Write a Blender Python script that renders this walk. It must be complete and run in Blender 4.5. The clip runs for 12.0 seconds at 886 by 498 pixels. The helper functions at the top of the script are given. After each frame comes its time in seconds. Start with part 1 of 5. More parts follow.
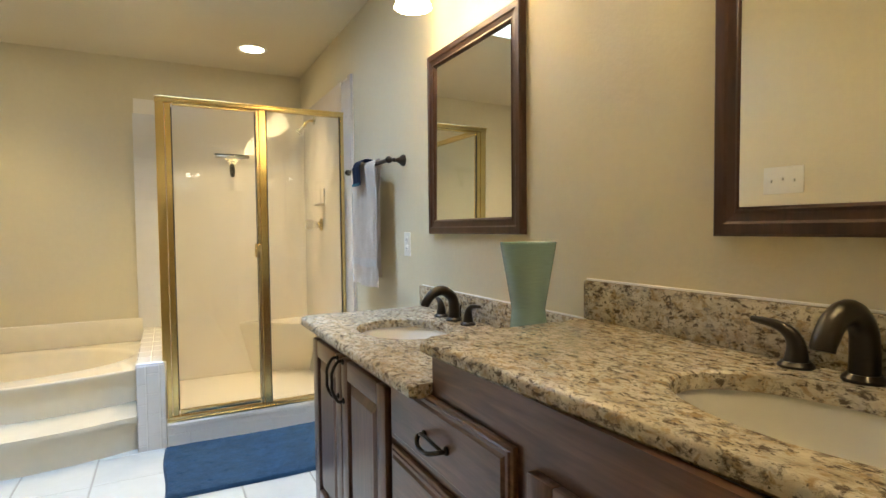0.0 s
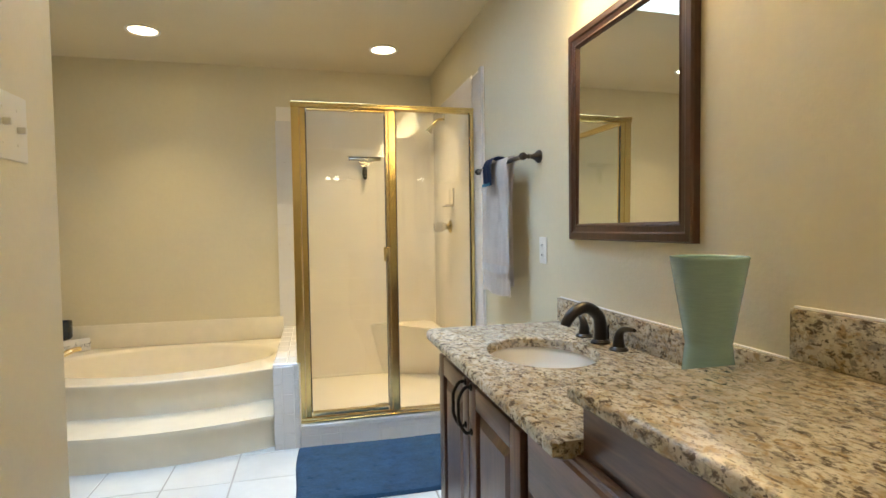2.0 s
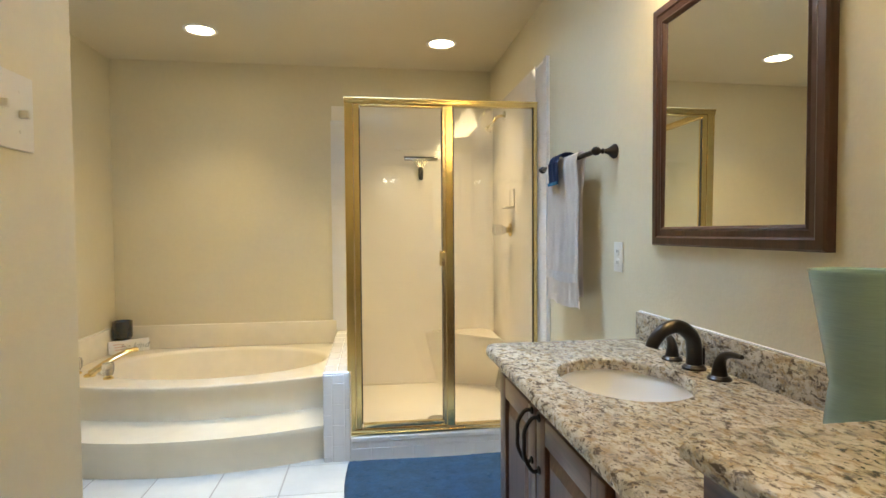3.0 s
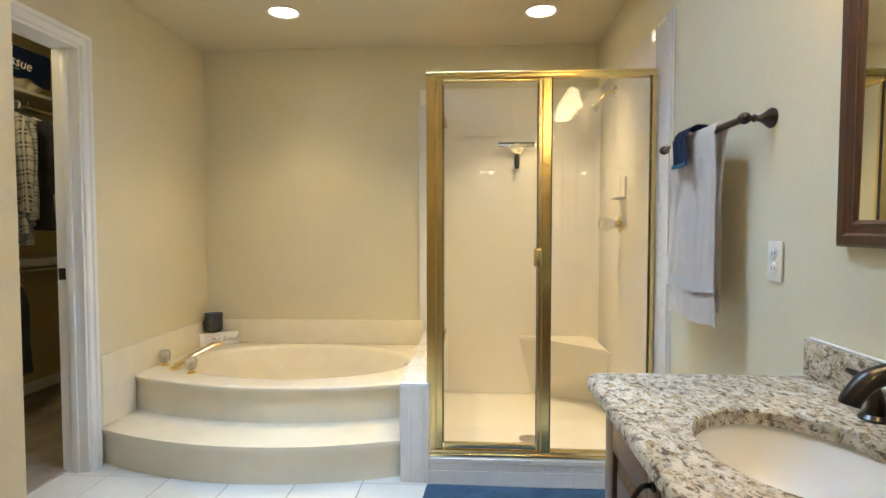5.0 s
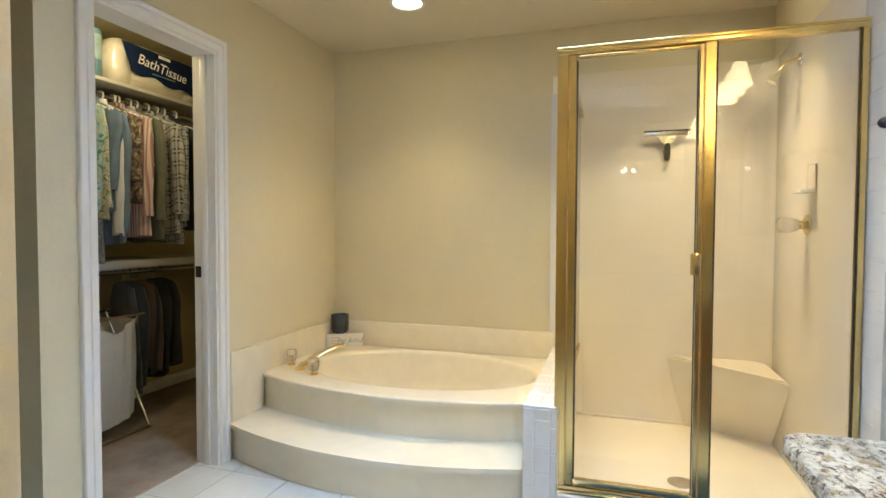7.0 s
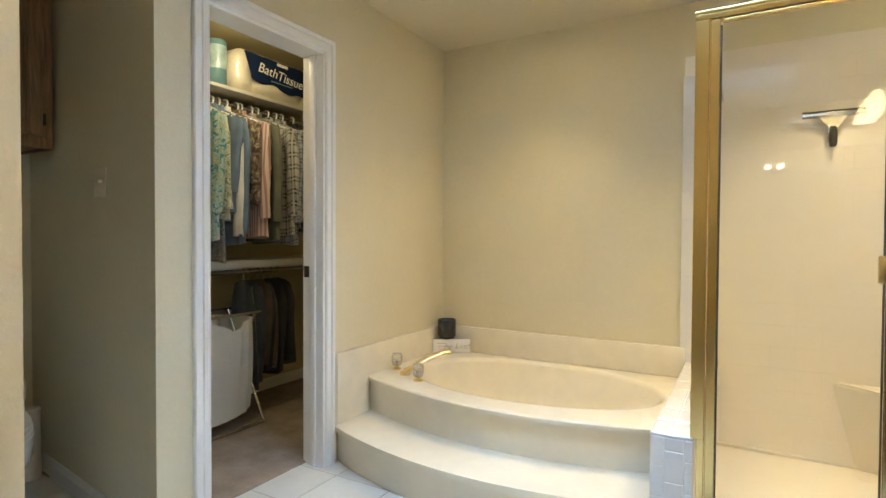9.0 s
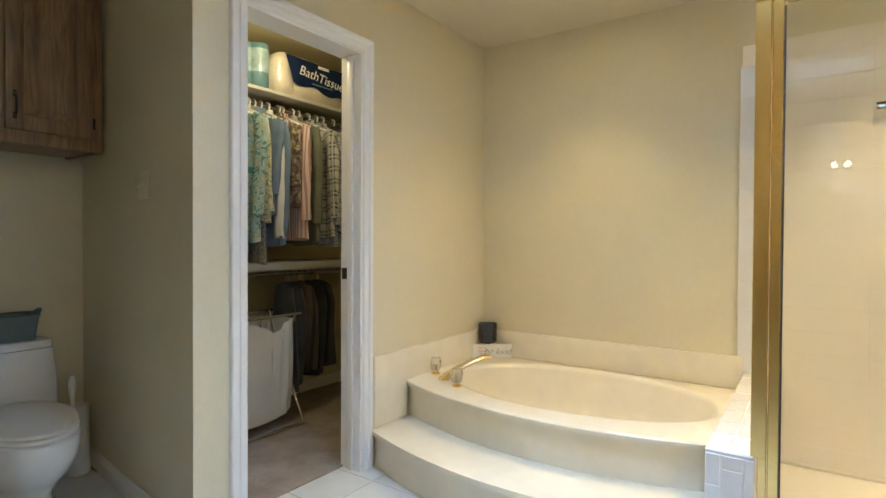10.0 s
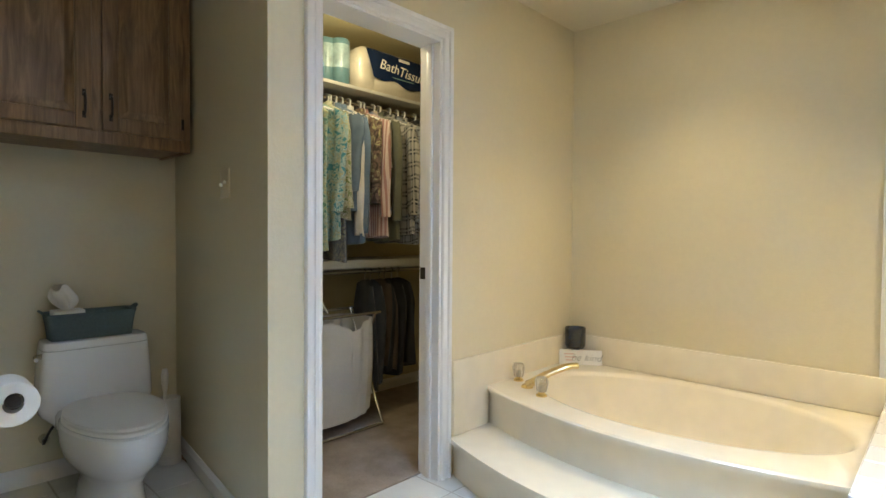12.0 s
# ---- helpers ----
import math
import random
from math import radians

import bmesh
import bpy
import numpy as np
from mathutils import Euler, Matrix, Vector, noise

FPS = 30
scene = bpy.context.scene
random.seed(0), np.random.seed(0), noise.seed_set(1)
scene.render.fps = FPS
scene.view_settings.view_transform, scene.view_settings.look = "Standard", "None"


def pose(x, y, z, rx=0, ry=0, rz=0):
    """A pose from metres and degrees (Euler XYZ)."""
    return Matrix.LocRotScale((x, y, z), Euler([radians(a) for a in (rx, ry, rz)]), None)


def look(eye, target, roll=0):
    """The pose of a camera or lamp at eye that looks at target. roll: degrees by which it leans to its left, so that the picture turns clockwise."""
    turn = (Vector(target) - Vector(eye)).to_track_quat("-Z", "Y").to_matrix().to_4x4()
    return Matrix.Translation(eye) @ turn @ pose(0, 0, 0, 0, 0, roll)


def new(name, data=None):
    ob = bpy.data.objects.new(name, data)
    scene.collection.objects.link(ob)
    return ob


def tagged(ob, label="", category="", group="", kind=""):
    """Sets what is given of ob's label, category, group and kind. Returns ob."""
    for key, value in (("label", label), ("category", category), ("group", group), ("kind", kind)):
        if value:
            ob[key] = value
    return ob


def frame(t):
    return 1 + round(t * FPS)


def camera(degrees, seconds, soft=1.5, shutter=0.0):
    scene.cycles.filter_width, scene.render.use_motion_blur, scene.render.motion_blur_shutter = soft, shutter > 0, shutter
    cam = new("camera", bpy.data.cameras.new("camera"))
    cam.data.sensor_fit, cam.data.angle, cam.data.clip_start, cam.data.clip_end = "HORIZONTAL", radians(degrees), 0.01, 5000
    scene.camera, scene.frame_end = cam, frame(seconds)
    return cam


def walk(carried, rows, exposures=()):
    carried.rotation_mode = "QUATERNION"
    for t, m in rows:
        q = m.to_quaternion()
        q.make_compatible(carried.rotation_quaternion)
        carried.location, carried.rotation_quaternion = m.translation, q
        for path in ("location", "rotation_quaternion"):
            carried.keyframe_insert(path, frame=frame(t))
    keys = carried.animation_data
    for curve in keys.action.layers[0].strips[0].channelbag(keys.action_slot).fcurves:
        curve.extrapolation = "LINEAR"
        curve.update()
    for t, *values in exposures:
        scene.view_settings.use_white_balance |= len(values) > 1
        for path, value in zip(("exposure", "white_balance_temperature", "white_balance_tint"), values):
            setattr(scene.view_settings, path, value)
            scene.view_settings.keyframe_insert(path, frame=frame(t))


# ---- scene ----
cam = camera(79.6, 12.0)


PATH = [
    (0, (-1.0, 0.136, 1.159), (-0.075, 1.908, 1.082), -0.6),
    (0.5, (-0.986, 0.179, 1.166), (-0.166, 2.002, 1.091), -0.7),
    (1, (-0.962, 0.231, 1.168), (-0.26, 2.102, 1.096), -0.6),
    (1.5, (-0.942, 0.295, 1.176), (-0.357, 2.206, 1.1), -0.7),
    (2, (-0.929, 0.358, 1.185), (-0.456, 2.3, 1.107), -0.8),
    (2.5, (-0.921, 0.448, 1.188), (-0.551, 2.412, 1.116), -0.6),
    (3, (-0.903, 0.556, 1.184), (-0.635, 2.537, 1.12), -0.4),
    (3.2, (-0.896, 0.587, 1.179), (-0.66, 2.572, 1.118), -0.3),
    (5, (-0.818, 0.916, 1.18), (-0.933, 2.911, 1.098), -0.0),
    (5.5, (-0.796, 0.977, 1.188), (-1.03, 2.961, 1.103), 0.0),
    (6, (-0.796, 1.04, 1.179), (-1.15, 3.007, 1.102), -0.0),
    (6.5, (-0.807, 1.118, 1.177), (-1.288, 3.058, 1.102), 0.1),
    (7, (-0.818, 1.196, 1.161), (-1.427, 3.1, 1.095), 0.2),
    (9, (-0.871, 1.379, 1.129), (-1.867, 3.113, 1.087), 0.3),
    (9.5, (-0.877, 1.416, 1.119), (-1.949, 3.104, 1.086), 0.3),
    (10, (-0.888, 1.454, 1.118), (-2.024, 3.099, 1.089), 0.3),
    (10.5, (-0.907, 1.487, 1.131), (-2.1, 3.092, 1.094), 0.3),
    (11, (-0.93, 1.525, 1.128), (-2.18, 3.086, 1.091), 0.3),
    (11.5, (-0.957, 1.554, 1.128), (-2.27, 3.062, 1.087), 0.3),
    (12, (-0.974, 1.587, 1.135), (-2.356, 3.032, 1.085), 0.4),
]
walk(cam, [(t, look(eye, target, roll)) for t, eye, target, roll in PATH],
     exposures=((0, -0.08, 6500, 10), (5, -0.02, 6350, 10), (9.5, 0.05, 6150, 10), (12, 0.09, 6000, 10)))

# ---- world, daylight and lamps ----
CEIL = 2.385
SKY = (-1.70, -0.56, 2.20, 3.00)           # skylight well: x0, x1, y0, y1
WELL = 1.60                                # its height
world = bpy.data.worlds.new("sky")
scene.world = world
world.use_nodes = True
wn = world.node_tree
sky = wn.nodes.new("ShaderNodeTexSky")
sky.sky_type = "NISHITA"
sky.sun_disc = False
sky.sun_elevation = radians(50)
sky.sun_rotation = radians(200)
wn.links.new(sky.outputs[0], wn.nodes["Background"].inputs[0])
wn.nodes["Background"].inputs[1].default_value = 0.12
WARM = (1.0, 0.76, 0.385)
LAMP = (1.0, 0.63, 0.31)
DAY = (0.48, 0.70, 1.0)


def lamp(name, kind, where, power, colour, **more):
    data = bpy.data.lights.new(name, kind)
    data.energy, data.color = power, colour
    ob = new(name, data)
    ob.matrix_world = where
    for key, value in more.items():
        if key == "radius":
            data.shadow_soft_size = value
        if key == "size":
            data.shape = "RECTANGLE"
            data.size, data.size_y = value
        if key == "cone":
            data.spot_size, data.spot_blend = radians(value), 1.0
    return ob


lamp("skylight_daylight", "AREA", pose((SKY[0] + SKY[1]) / 2, (SKY[2] + SKY[3]) / 2, CEIL + WELL - 0.03), 106, DAY,
     size=(SKY[1] - SKY[0] - 0.1, SKY[3] - SKY[2] - 0.1))
DOWN = [(-1.885, 3.89), (-0.445, 3.955)]
for (dx, dy), watts, wide in zip(DOWN, (62, 108), (108, 98)):
    lamp("downlight_lamp", "SPOT", pose(dx, dy, CEIL - 0.015), watts, WARM, radius=0.07, cone=wide)
VANITY_LIGHTS = [(1.80, 2.085), (0.50, 2.085)]   # y, z of the wall plates
SHADES = (-0.21, 0.0, 0.21)
for (vy, vz), watts in zip(VANITY_LIGHTS, (1.2, 0.3)):
    for off in SHADES:
        lamp("vanity_bulb", "POINT", pose(-0.14, vy + off, vz - 0.022), watts, LAMP, radius=0.035)
for bx_ in (-0.70, -0.58):
    lamp("sconce_bulb", "POINT", pose(bx_, -1.60, 1.93), 0.9, WARM, radius=0.03)
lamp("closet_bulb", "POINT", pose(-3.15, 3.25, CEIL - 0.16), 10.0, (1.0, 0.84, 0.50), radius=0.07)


# ---- materials ----
def shader(name):
    m = bpy.data.materials.new(name)
    m.use_nodes = True
    return m, m.node_tree, m.node_tree.nodes["Principled BSDF"]


def node(tree, kind, **values):
    n = tree.nodes.new(kind)
    for key, value in values.items():
        n.inputs[key].default_value = value
    return n


def ramp(tree, source, stops):
    r = tree.nodes.new("ShaderNodeValToRGB")
    while len(r.color_ramp.elements) < len(stops):
        r.color_ramp.elements.new(0.5)
    for e, (at, colour) in zip(r.color_ramp.elements, stops):
        e.position = at
        e.color = (*colour, 1) if len(colour) == 3 else colour
    tree.links.new(source, r.inputs[0])
    return r.outputs[0]


def mixed(tree, fac, a, b, how="MIX"):
    m = tree.nodes.new("ShaderNodeMix")
    m.data_type, m.blend_type = "RGBA", how
    for socket, value in ((m.inputs[0], fac), (m.inputs[6], a), (m.inputs[7], b)):
        if isinstance(value, (int, float)):
            socket.default_value = value
        elif isinstance(value, tuple):
            socket.default_value = (*value, 1)
        else:
            tree.links.new(value, socket)
    return m.outputs[2]


def place(tree, scale=(1, 1, 1), turn=(0, 0, 0)):
    g = tree.nodes.new("ShaderNodeNewGeometry")
    mp = tree.nodes.new("ShaderNodeMapping")
    mp.inputs["Scale"].default_value = scale
    mp.inputs["Rotation"].default_value = turn
    tree.links.new(g.outputs["Position"], mp.inputs[0])
    return mp.outputs[0]


def noisy(tree, vec, scale, detail=4.0, rough=0.55, distort=0.0):
    n = node(tree, "ShaderNodeTexNoise", Scale=scale, Detail=detail, Roughness=rough, Distortion=distort)
    tree.links.new(vec, n.inputs["Vector"])
    return n.outputs[0]


def bumped(tree, bsdf, height, strength, distance=0.002):
    b = node(tree, "ShaderNodeBump", Strength=strength, Distance=distance)
    tree.links.new(height, b.inputs["Height"])
    tree.links.new(b.outputs[0], bsdf.inputs["Normal"])


def surface(name, colour, rough=0.5, metal=0.0, vary=0.08, fine=60, coarse=2.5, bump=0.1, bump_scale=None, depth=0.002, pieces=0.0, coat=0.0, stretch=(1, 1, 1), spread=0.07):
    """A painted, glazed, moulded or woven surface: base colour with slow and fine variation, and fine relief."""
    m, t, p = shader(name)
    v = place(t, stretch)
    dark = tuple(c * (1 - vary) for c in colour)
    light = tuple(min(1, c * (1 + vary)) for c in colour)
    c1 = ramp(t, noisy(t, v, coarse, 3), ((0.3, dark), (0.7, light)))
    c2 = ramp(t, noisy(t, v, fine, 4), ((0.3, tuple([1 - vary] * 3)), (0.7, (1, 1, 1))))
    out = mixed(t, 1.0, c1, c2, "MULTIPLY")
    if pieces:
        oi = t.nodes.new("ShaderNodeObjectInfo")
        c3 = ramp(t, oi.outputs["Random"], ((0.0, tuple([1 - pieces] * 3)), (1.0, (1, 1, 1))))
        out = mixed(t, 1.0, out, c3, "MULTIPLY")
    t.links.new(out, p.inputs["Base Color"])
    r = t.nodes.new("ShaderNodeMapRange")
    r.inputs[3].default_value, r.inputs[4].default_value = max(0.02, rough - spread), min(1, rough + spread)
    t.links.new(noisy(t, v, coarse * 5, 4), r.inputs[0])
    t.links.new(r.outputs[0], p.inputs["Roughness"])
    p.inputs["Metallic"].default_value = metal
    p.inputs["Coat Weight"].default_value = coat
    if bump:
        bumped(t, p, noisy(t, v, bump_scale or fine, 5), bump, depth)
    return m


def wood(name, dark, light, along, rough=0.42):
    """Stained oak: long grain along one axis (0, 1, 2), pores and slow colour drift."""
    m, t, p = shader(name)
    sc = [9, 9, 9]
    sc[along] = 1.0
    v = place(t, tuple(sc))
    grain = noisy(t, v, 3.0, 6, 0.6, 1.6)
    sc2 = [160, 160, 160]
    sc2[along] = 6
    pores = noisy(t, place(t, tuple(sc2)), 1.0, 3, 0.6)
    c = ramp(t, grain, ((0.25, dark), (0.5, tuple((a + b) / 2 for a, b in zip(dark, light))), (0.75, light)))
    rings = node(t, "ShaderNodeTexWave", Scale=1.5, Distortion=9.0, Detail=2.0)
    rings.inputs["Detail Scale"].default_value = 0.7
    sc3 = [4, 4, 4]
    sc3[along] = 0.55
    t.links.new(place(t, tuple(sc3)), rings.inputs["Vector"])
    c = mixed(t, 0.55, c, ramp(t, rings.outputs[1], ((0.0, (0.55, 0.52, 0.50)), (0.35, (1, 1, 1)), (1.0, (1, 1, 1)))), "MULTIPLY")
    c = mixed(t, 0.28, c, ramp(t, pores, ((0.35, (0.45, 0.4, 0.38)), (0.6, (1, 1, 1)))), "MULTIPLY")
    c = mixed(t, 0.6, c, ramp(t, noisy(t, place(t), 3.5, 2), ((0.3, (0.7, 0.7, 0.72)), (0.7, (1, 1, 1)))), "MULTIPLY")
    t.links.new(c, p.inputs["Base Color"])
    p.inputs["Roughness"].default_value = rough
    p.inputs["Coat Weight"].default_value = 0.15
    p.inputs["Coat Roughness"].default_value = 0.3
    bumped(t, p, pores, 0.25, 0.001)
    return m


def granite_mat():
    """Pale granite: cream ground, tan and grey patches, dark brown and black clots drawn out one way."""
    m, t, p = shader("granite")
    v = place(t, (1, 0.62, 1), (0, 0, 0.35))
    ground = ramp(t, noisy(t, v, 26, 5, 0.62, 0.6), ((0.30, (0.36, 0.31, 0.23)), (0.46, (0.53, 0.48, 0.39)), (0.68, (0.66, 0.62, 0.54))))
    tan = ramp(t, noisy(t, place(t, (1, 0.7, 1), (0.2, 0, 0.8)), 62, 5, 0.64, 0.5), ((0.50, (0, 0, 0)), (0.62, (1, 1, 1))))
    c = mixed(t, tan, ground, (0.36, 0.275, 0.165))
    grey = ramp(t, noisy(t, place(t, (1, 0.8, 1.1), (0.3, 0.1, 1.3)), 58, 5, 0.66, 0.3), ((0.53, (0, 0, 0)), (0.64, (1, 1, 1))))
    c = mixed(t, grey, c, (0.27, 0.25, 0.225))
    clot = noisy(t, place(t, (1, 0.55, 1), (0, 0, 0.35)), 74, 5, 0.66, 0.4)
    dark = ramp(t, clot, ((0.535, (0, 0, 0)), (0.625, (0.92, 0.92, 0.92))))
    c = mixed(t, dark, c, (0.085, 0.066, 0.050))
    fleck = ramp(t, noisy(t, place(t, (1, 0.8, 1), (0.1, 0, -0.4)), 120, 3, 0.6, 0.3), ((0.60, (0, 0, 0)), (0.66, (1, 1, 1))))
    c = mixed(t, fleck, c, (0.12, 0.10, 0.085))
    vor = t.nodes.new("ShaderNodeTexVoronoi")
    vor.inputs["Scale"].default_value = 230
    t.links.new(v, vor.inputs["Vector"])
    c = mixed(t, 0.25, c, ramp(t, vor.outputs["Distance"], ((0.0, (0.75, 0.74, 0.72)), (0.7, (0.25, 0.25, 0.26)))), "SOFT_LIGHT")
    t.links.new(c, p.inputs["Base Color"])
    p.inputs["Roughness"].default_value = 0.25
    bumped(t, p, clot, 0.03, 0.001)
    return m


def glass_mat():
    m, t, p = shader("clear_glass")
    g = node(t, "ShaderNodeBsdfGlass", Roughness=0.0, IOR=1.45)
    g.inputs["Color"].default_value = (0.97, 0.985, 0.975, 1)
    t.links.new(g.outputs[0], t.nodes["Material Output"].inputs[0])
    return m


def glow_mat(name, colour, strength):
    m, t, p = shader(name)
    p.inputs["Base Color"].default_value = (0.9, 0.88, 0.82, 1)
    p.inputs["Emission Color"].default_value = (*colour, 1)
    p.inputs["Emission Strength"].default_value = strength
    p.inputs["Roughness"].default_value = 0.4
    return m


def cloth(name, a, b, pattern="plain", scale=30, rough=0.9):
    """Garment cloth: plain, striped, plaid, floral or spotted."""
    m, t, p = shader(name)
    v = place(t)
    if pattern == "plain":
        c = mixed(t, ramp(t, noisy(t, v, 9, 3), ((0.3, (0, 0, 0)), (0.7, (1, 1, 1)))), a, b)
    elif pattern == "stripe":
        w = node(t, "ShaderNodeTexWave", Scale=scale, Distortion=0.6)
        t.links.new(place(t, (1, 1, 0.02)), w.inputs["Vector"])
        c = mixed(t, ramp(t, w.outputs[1], ((0.45, (0, 0, 0)), (0.6, (1, 1, 1)))), a, b)
    elif pattern == "plaid":
        w = node(t, "ShaderNodeTexWave", Scale=scale, Distortion=0.4)
        t.links.new(place(t, (1, 1, 0.02)), w.inputs["Vector"])
        u = node(t, "ShaderNodeTexWave", Scale=scale, Distortion=0.4)
        u.bands_direction = "Z"
        t.links.new(place(t, (1, 1, 1), (0.5, 0.3, 0)), u.inputs["Vector"])
        f = mixed(t, 0.5, ramp(t, w.outputs[1], ((0.4, (0, 0, 0)), (0.5, (1, 1, 1)))), ramp(t, u.outputs[1], ((0.4, (0, 0, 0)), (0.5, (1, 1, 1)))))
        c = mixed(t, f, a, b)
        for lines in (w, u):
            thin = ramp(t, lines.outputs[1], ((0.0, (1, 1, 1)), (0.03, (1, 1, 1)), (0.07, (0, 0, 0)), (1.0, (0, 0, 0))))
            c = mixed(t, thin, c, tuple(0.06 + 0.75 * x for x in b))
    else:
        o = node(t, "ShaderNodeTexNoise", Scale=scale, Detail=3.0, Distortion=1.2)
        t.links.new(v, o.inputs["Vector"])
        c = ramp(t, o.outputs[0], ((0.40, a), (0.47, b), (0.53, tuple(0.5 * (x + y) for x, y in zip(a, b))), (0.60, (0.42, 0.40, 0.22)), (0.66, b)))
    t.links.new(c, p.inputs["Base Color"])
    p.inputs["Roughness"].default_value = rough
    p.inputs["Sheen Weight"].default_value = 0.15
    bumped(t, p, noisy(t, v, 400, 2), 0.25, 0.001)
    return m


PAINT = surface("wall_paint", (0.71, 0.647, 0.478), 0.5, vary=0.03, fine=40, coarse=1.2, bump=0.24, bump_scale=90, depth=0.004)
# closet beige pushed to mustard: the lamp's yellow light is put into the colour
CLOSET_LAMPLIT = surface("closet_lamplit_paint", (0.57, 0.50, 0.29), 0.7, vary=0.05, fine=40, bump=0.15, bump_scale=90)
CEILING_PAINT = surface("ceiling_paint", (0.70, 0.635, 0.48), 0.8, vary=0.03, fine=90, coarse=1.0, bump=0.25, bump_scale=120, depth=0.003)
TRIM = surface("white_trim_paint", (0.82, 0.82, 0.83), 0.35, vary=0.012, fine=30, bump=0.04)
FLOOR_TILE = surface("glazed_floor_tile", (0.72, 0.73, 0.72), 0.18, vary=0.04, fine=25, coarse=4, bump=0.05, bump_scale=9, depth=0.003, pieces=0.06)
GROUT = surface("grey_grout", (0.42, 0.41, 0.39), 0.9, vary=0.12, fine=80, bump=0.3)
WHITE_TILE = surface("white_wall_tile", (0.76, 0.75, 0.75), 0.10, vary=0.02, fine=20, coarse=6, bump=0.06, bump_scale=14, depth=0.002, pieces=0.04)
SHOWER_TILE = surface("shower_tile", (0.83, 0.765, 0.70), 0.12, vary=0.015, fine=20, coarse=5, bump=0.03, bump_scale=12, depth=0.002, pieces=0.006)
SHOWER_JOINT = surface("shower_tile_joint", (0.88, 0.84, 0.78), 0.4, vary=0.03, fine=90, bump=0.1)
TILE_JOINT = surface("white_tile_joint", (0.76, 0.75, 0.73), 0.8, vary=0.06, fine=90, bump=0.2)
PAN = surface("moulded_shower_pan", (0.82, 0.755, 0.67), 0.22, vary=0.03, fine=20, bump=0.03)
TUB = surface("cream_cultured_marble", (0.84, 0.78, 0.645), 0.16, vary=0.04, fine=12, coarse=3, bump=0.02)
GRANITE = granite_mat()
OAK = wood("stained_oak_upright", (0.085, 0.040, 0.028), (0.23, 0.120, 0.086), 2, 0.32)
OAK_H = wood("stained_oak_level", (0.085, 0.040, 0.028), (0.23, 0.120, 0.086), 1, 0.32)
OAK_EDGE = wood("worn_oak_edge", (0.13, 0.062, 0.026), (0.33, 0.175, 0.08), 1)
CAB_OAK = wood("wall_cabinet_oak", (0.13, 0.072, 0.035), (0.40, 0.245, 0.125), 2, 0.45)
BRASS = surface("polished_brass", (0.84, 0.65, 0.28), 0.20, metal=1.0, vary=0.02, fine=8, coarse=2, bump=0.0, spread=0.02)
DULL_BRASS = surface("aged_brass", (0.74, 0.60, 0.33), 0.22, metal=1.0, vary=0.03, fine=14, coarse=2, bump=0.0, spread=0.02)
CHROME = surface("brushed_nickel", (0.66, 0.64, 0.60), 0.22, metal=1.0, vary=0.05, bump=0.02)
BRONZE = surface("oil_rubbed_bronze", (0.024, 0.019, 0.017), 0.30, metal=0.4, vary=0.2, fine=50, bump=0.04, coat=0.2)
RUBBER = surface("dark_gasket", (0.03, 0.03, 0.03), 0.6, vary=0.1)
CERAMIC = surface("white_glazed_china", (0.80, 0.80, 0.79), 0.09, vary=0.02, fine=8, bump=0.01, coat=0.4)
FRAME_WOOD = wood("dark_cherry_frame", (0.045, 0.018, 0.012), (0.10, 0.042, 0.028), 2, 0.35)
VASE = surface("celadon_glaze", (0.27, 0.42, 0.43), 0.22, vary=0.06, fine=30, coarse=5, bump=0.12, bump_scale=1.0, depth=0.003, coat=0.3, stretch=(6, 6, 120))
TERRY = surface("white_terry_cloth", (0.93, 0.85, 0.785), 0.97, vary=0.04, fine=260, coarse=14, bump=0.45, bump_scale=190, depth=0.002)
TERRY_BAND = surface("woven_towel_band", (0.90, 0.86, 0.83), 0.8, vary=0.05, fine=160, coarse=14, bump=0.35, bump_scale=300)
NAVY = surface("navy_terry_cloth", (0.020, 0.040, 0.110), 0.95, vary=0.18, fine=250, coarse=10, bump=0.6, bump_scale=260, depth=0.002)
TEAL_BAND = surface("teal_cloth_band", (0.06, 0.22, 0.34), 0.9, vary=0.1, fine=200, bump=0.4)
RUG = surface("blue_chenille_rug", (0.018, 0.062, 0.135), 0.97, vary=0.22, fine=120, coarse=14, bump=0.5, bump_scale=160, depth=0.004)
PLASTIC = surface("ivory_plastic", (0.78, 0.76, 0.70), 0.35, vary=0.02, bump=0.02)
PLATE_TAN = surface("tan_plastic", (0.76, 0.68, 0.54), 0.4, vary=0.03, bump=0.02)
SLOT = surface("dark_slot", (0.03, 0.03, 0.03), 0.7, vary=0.1)
CARPET = surface("tan_carpet", (0.36, 0.295, 0.245), 0.98, vary=0.22, fine=160, coarse=6, bump=0.5, bump_scale=260, depth=0.003)
CANVAS = surface("white_canvas", (0.72, 0.70, 0.64), 0.9, vary=0.06, fine=120, coarse=5, bump=0.3)
SHELF_WHITE = surface("closet_shelf_paint", (0.50, 0.485, 0.44), 0.5, vary=0.05, bump=0.05)
TEAL_BOX = surface("teal_woven_basket", (0.115, 0.16, 0.17), 0.85, vary=0.15, fine=90, bump=0.5, bump_scale=140)
PAPER = surface("white_paper", (0.80, 0.79, 0.76), 0.9, vary=0.03, fine=60, bump=0.2)
CANDLE = surface("navy_glass_jar", (0.012, 0.022, 0.05), 0.18, vary=0.2, coat=0.4)
INK = surface("black_ink", (0.03, 0.03, 0.03), 0.7, vary=0.05)
PINK = surface("pale_pink_print", (0.72, 0.50, 0.45), 0.8, vary=0.1)
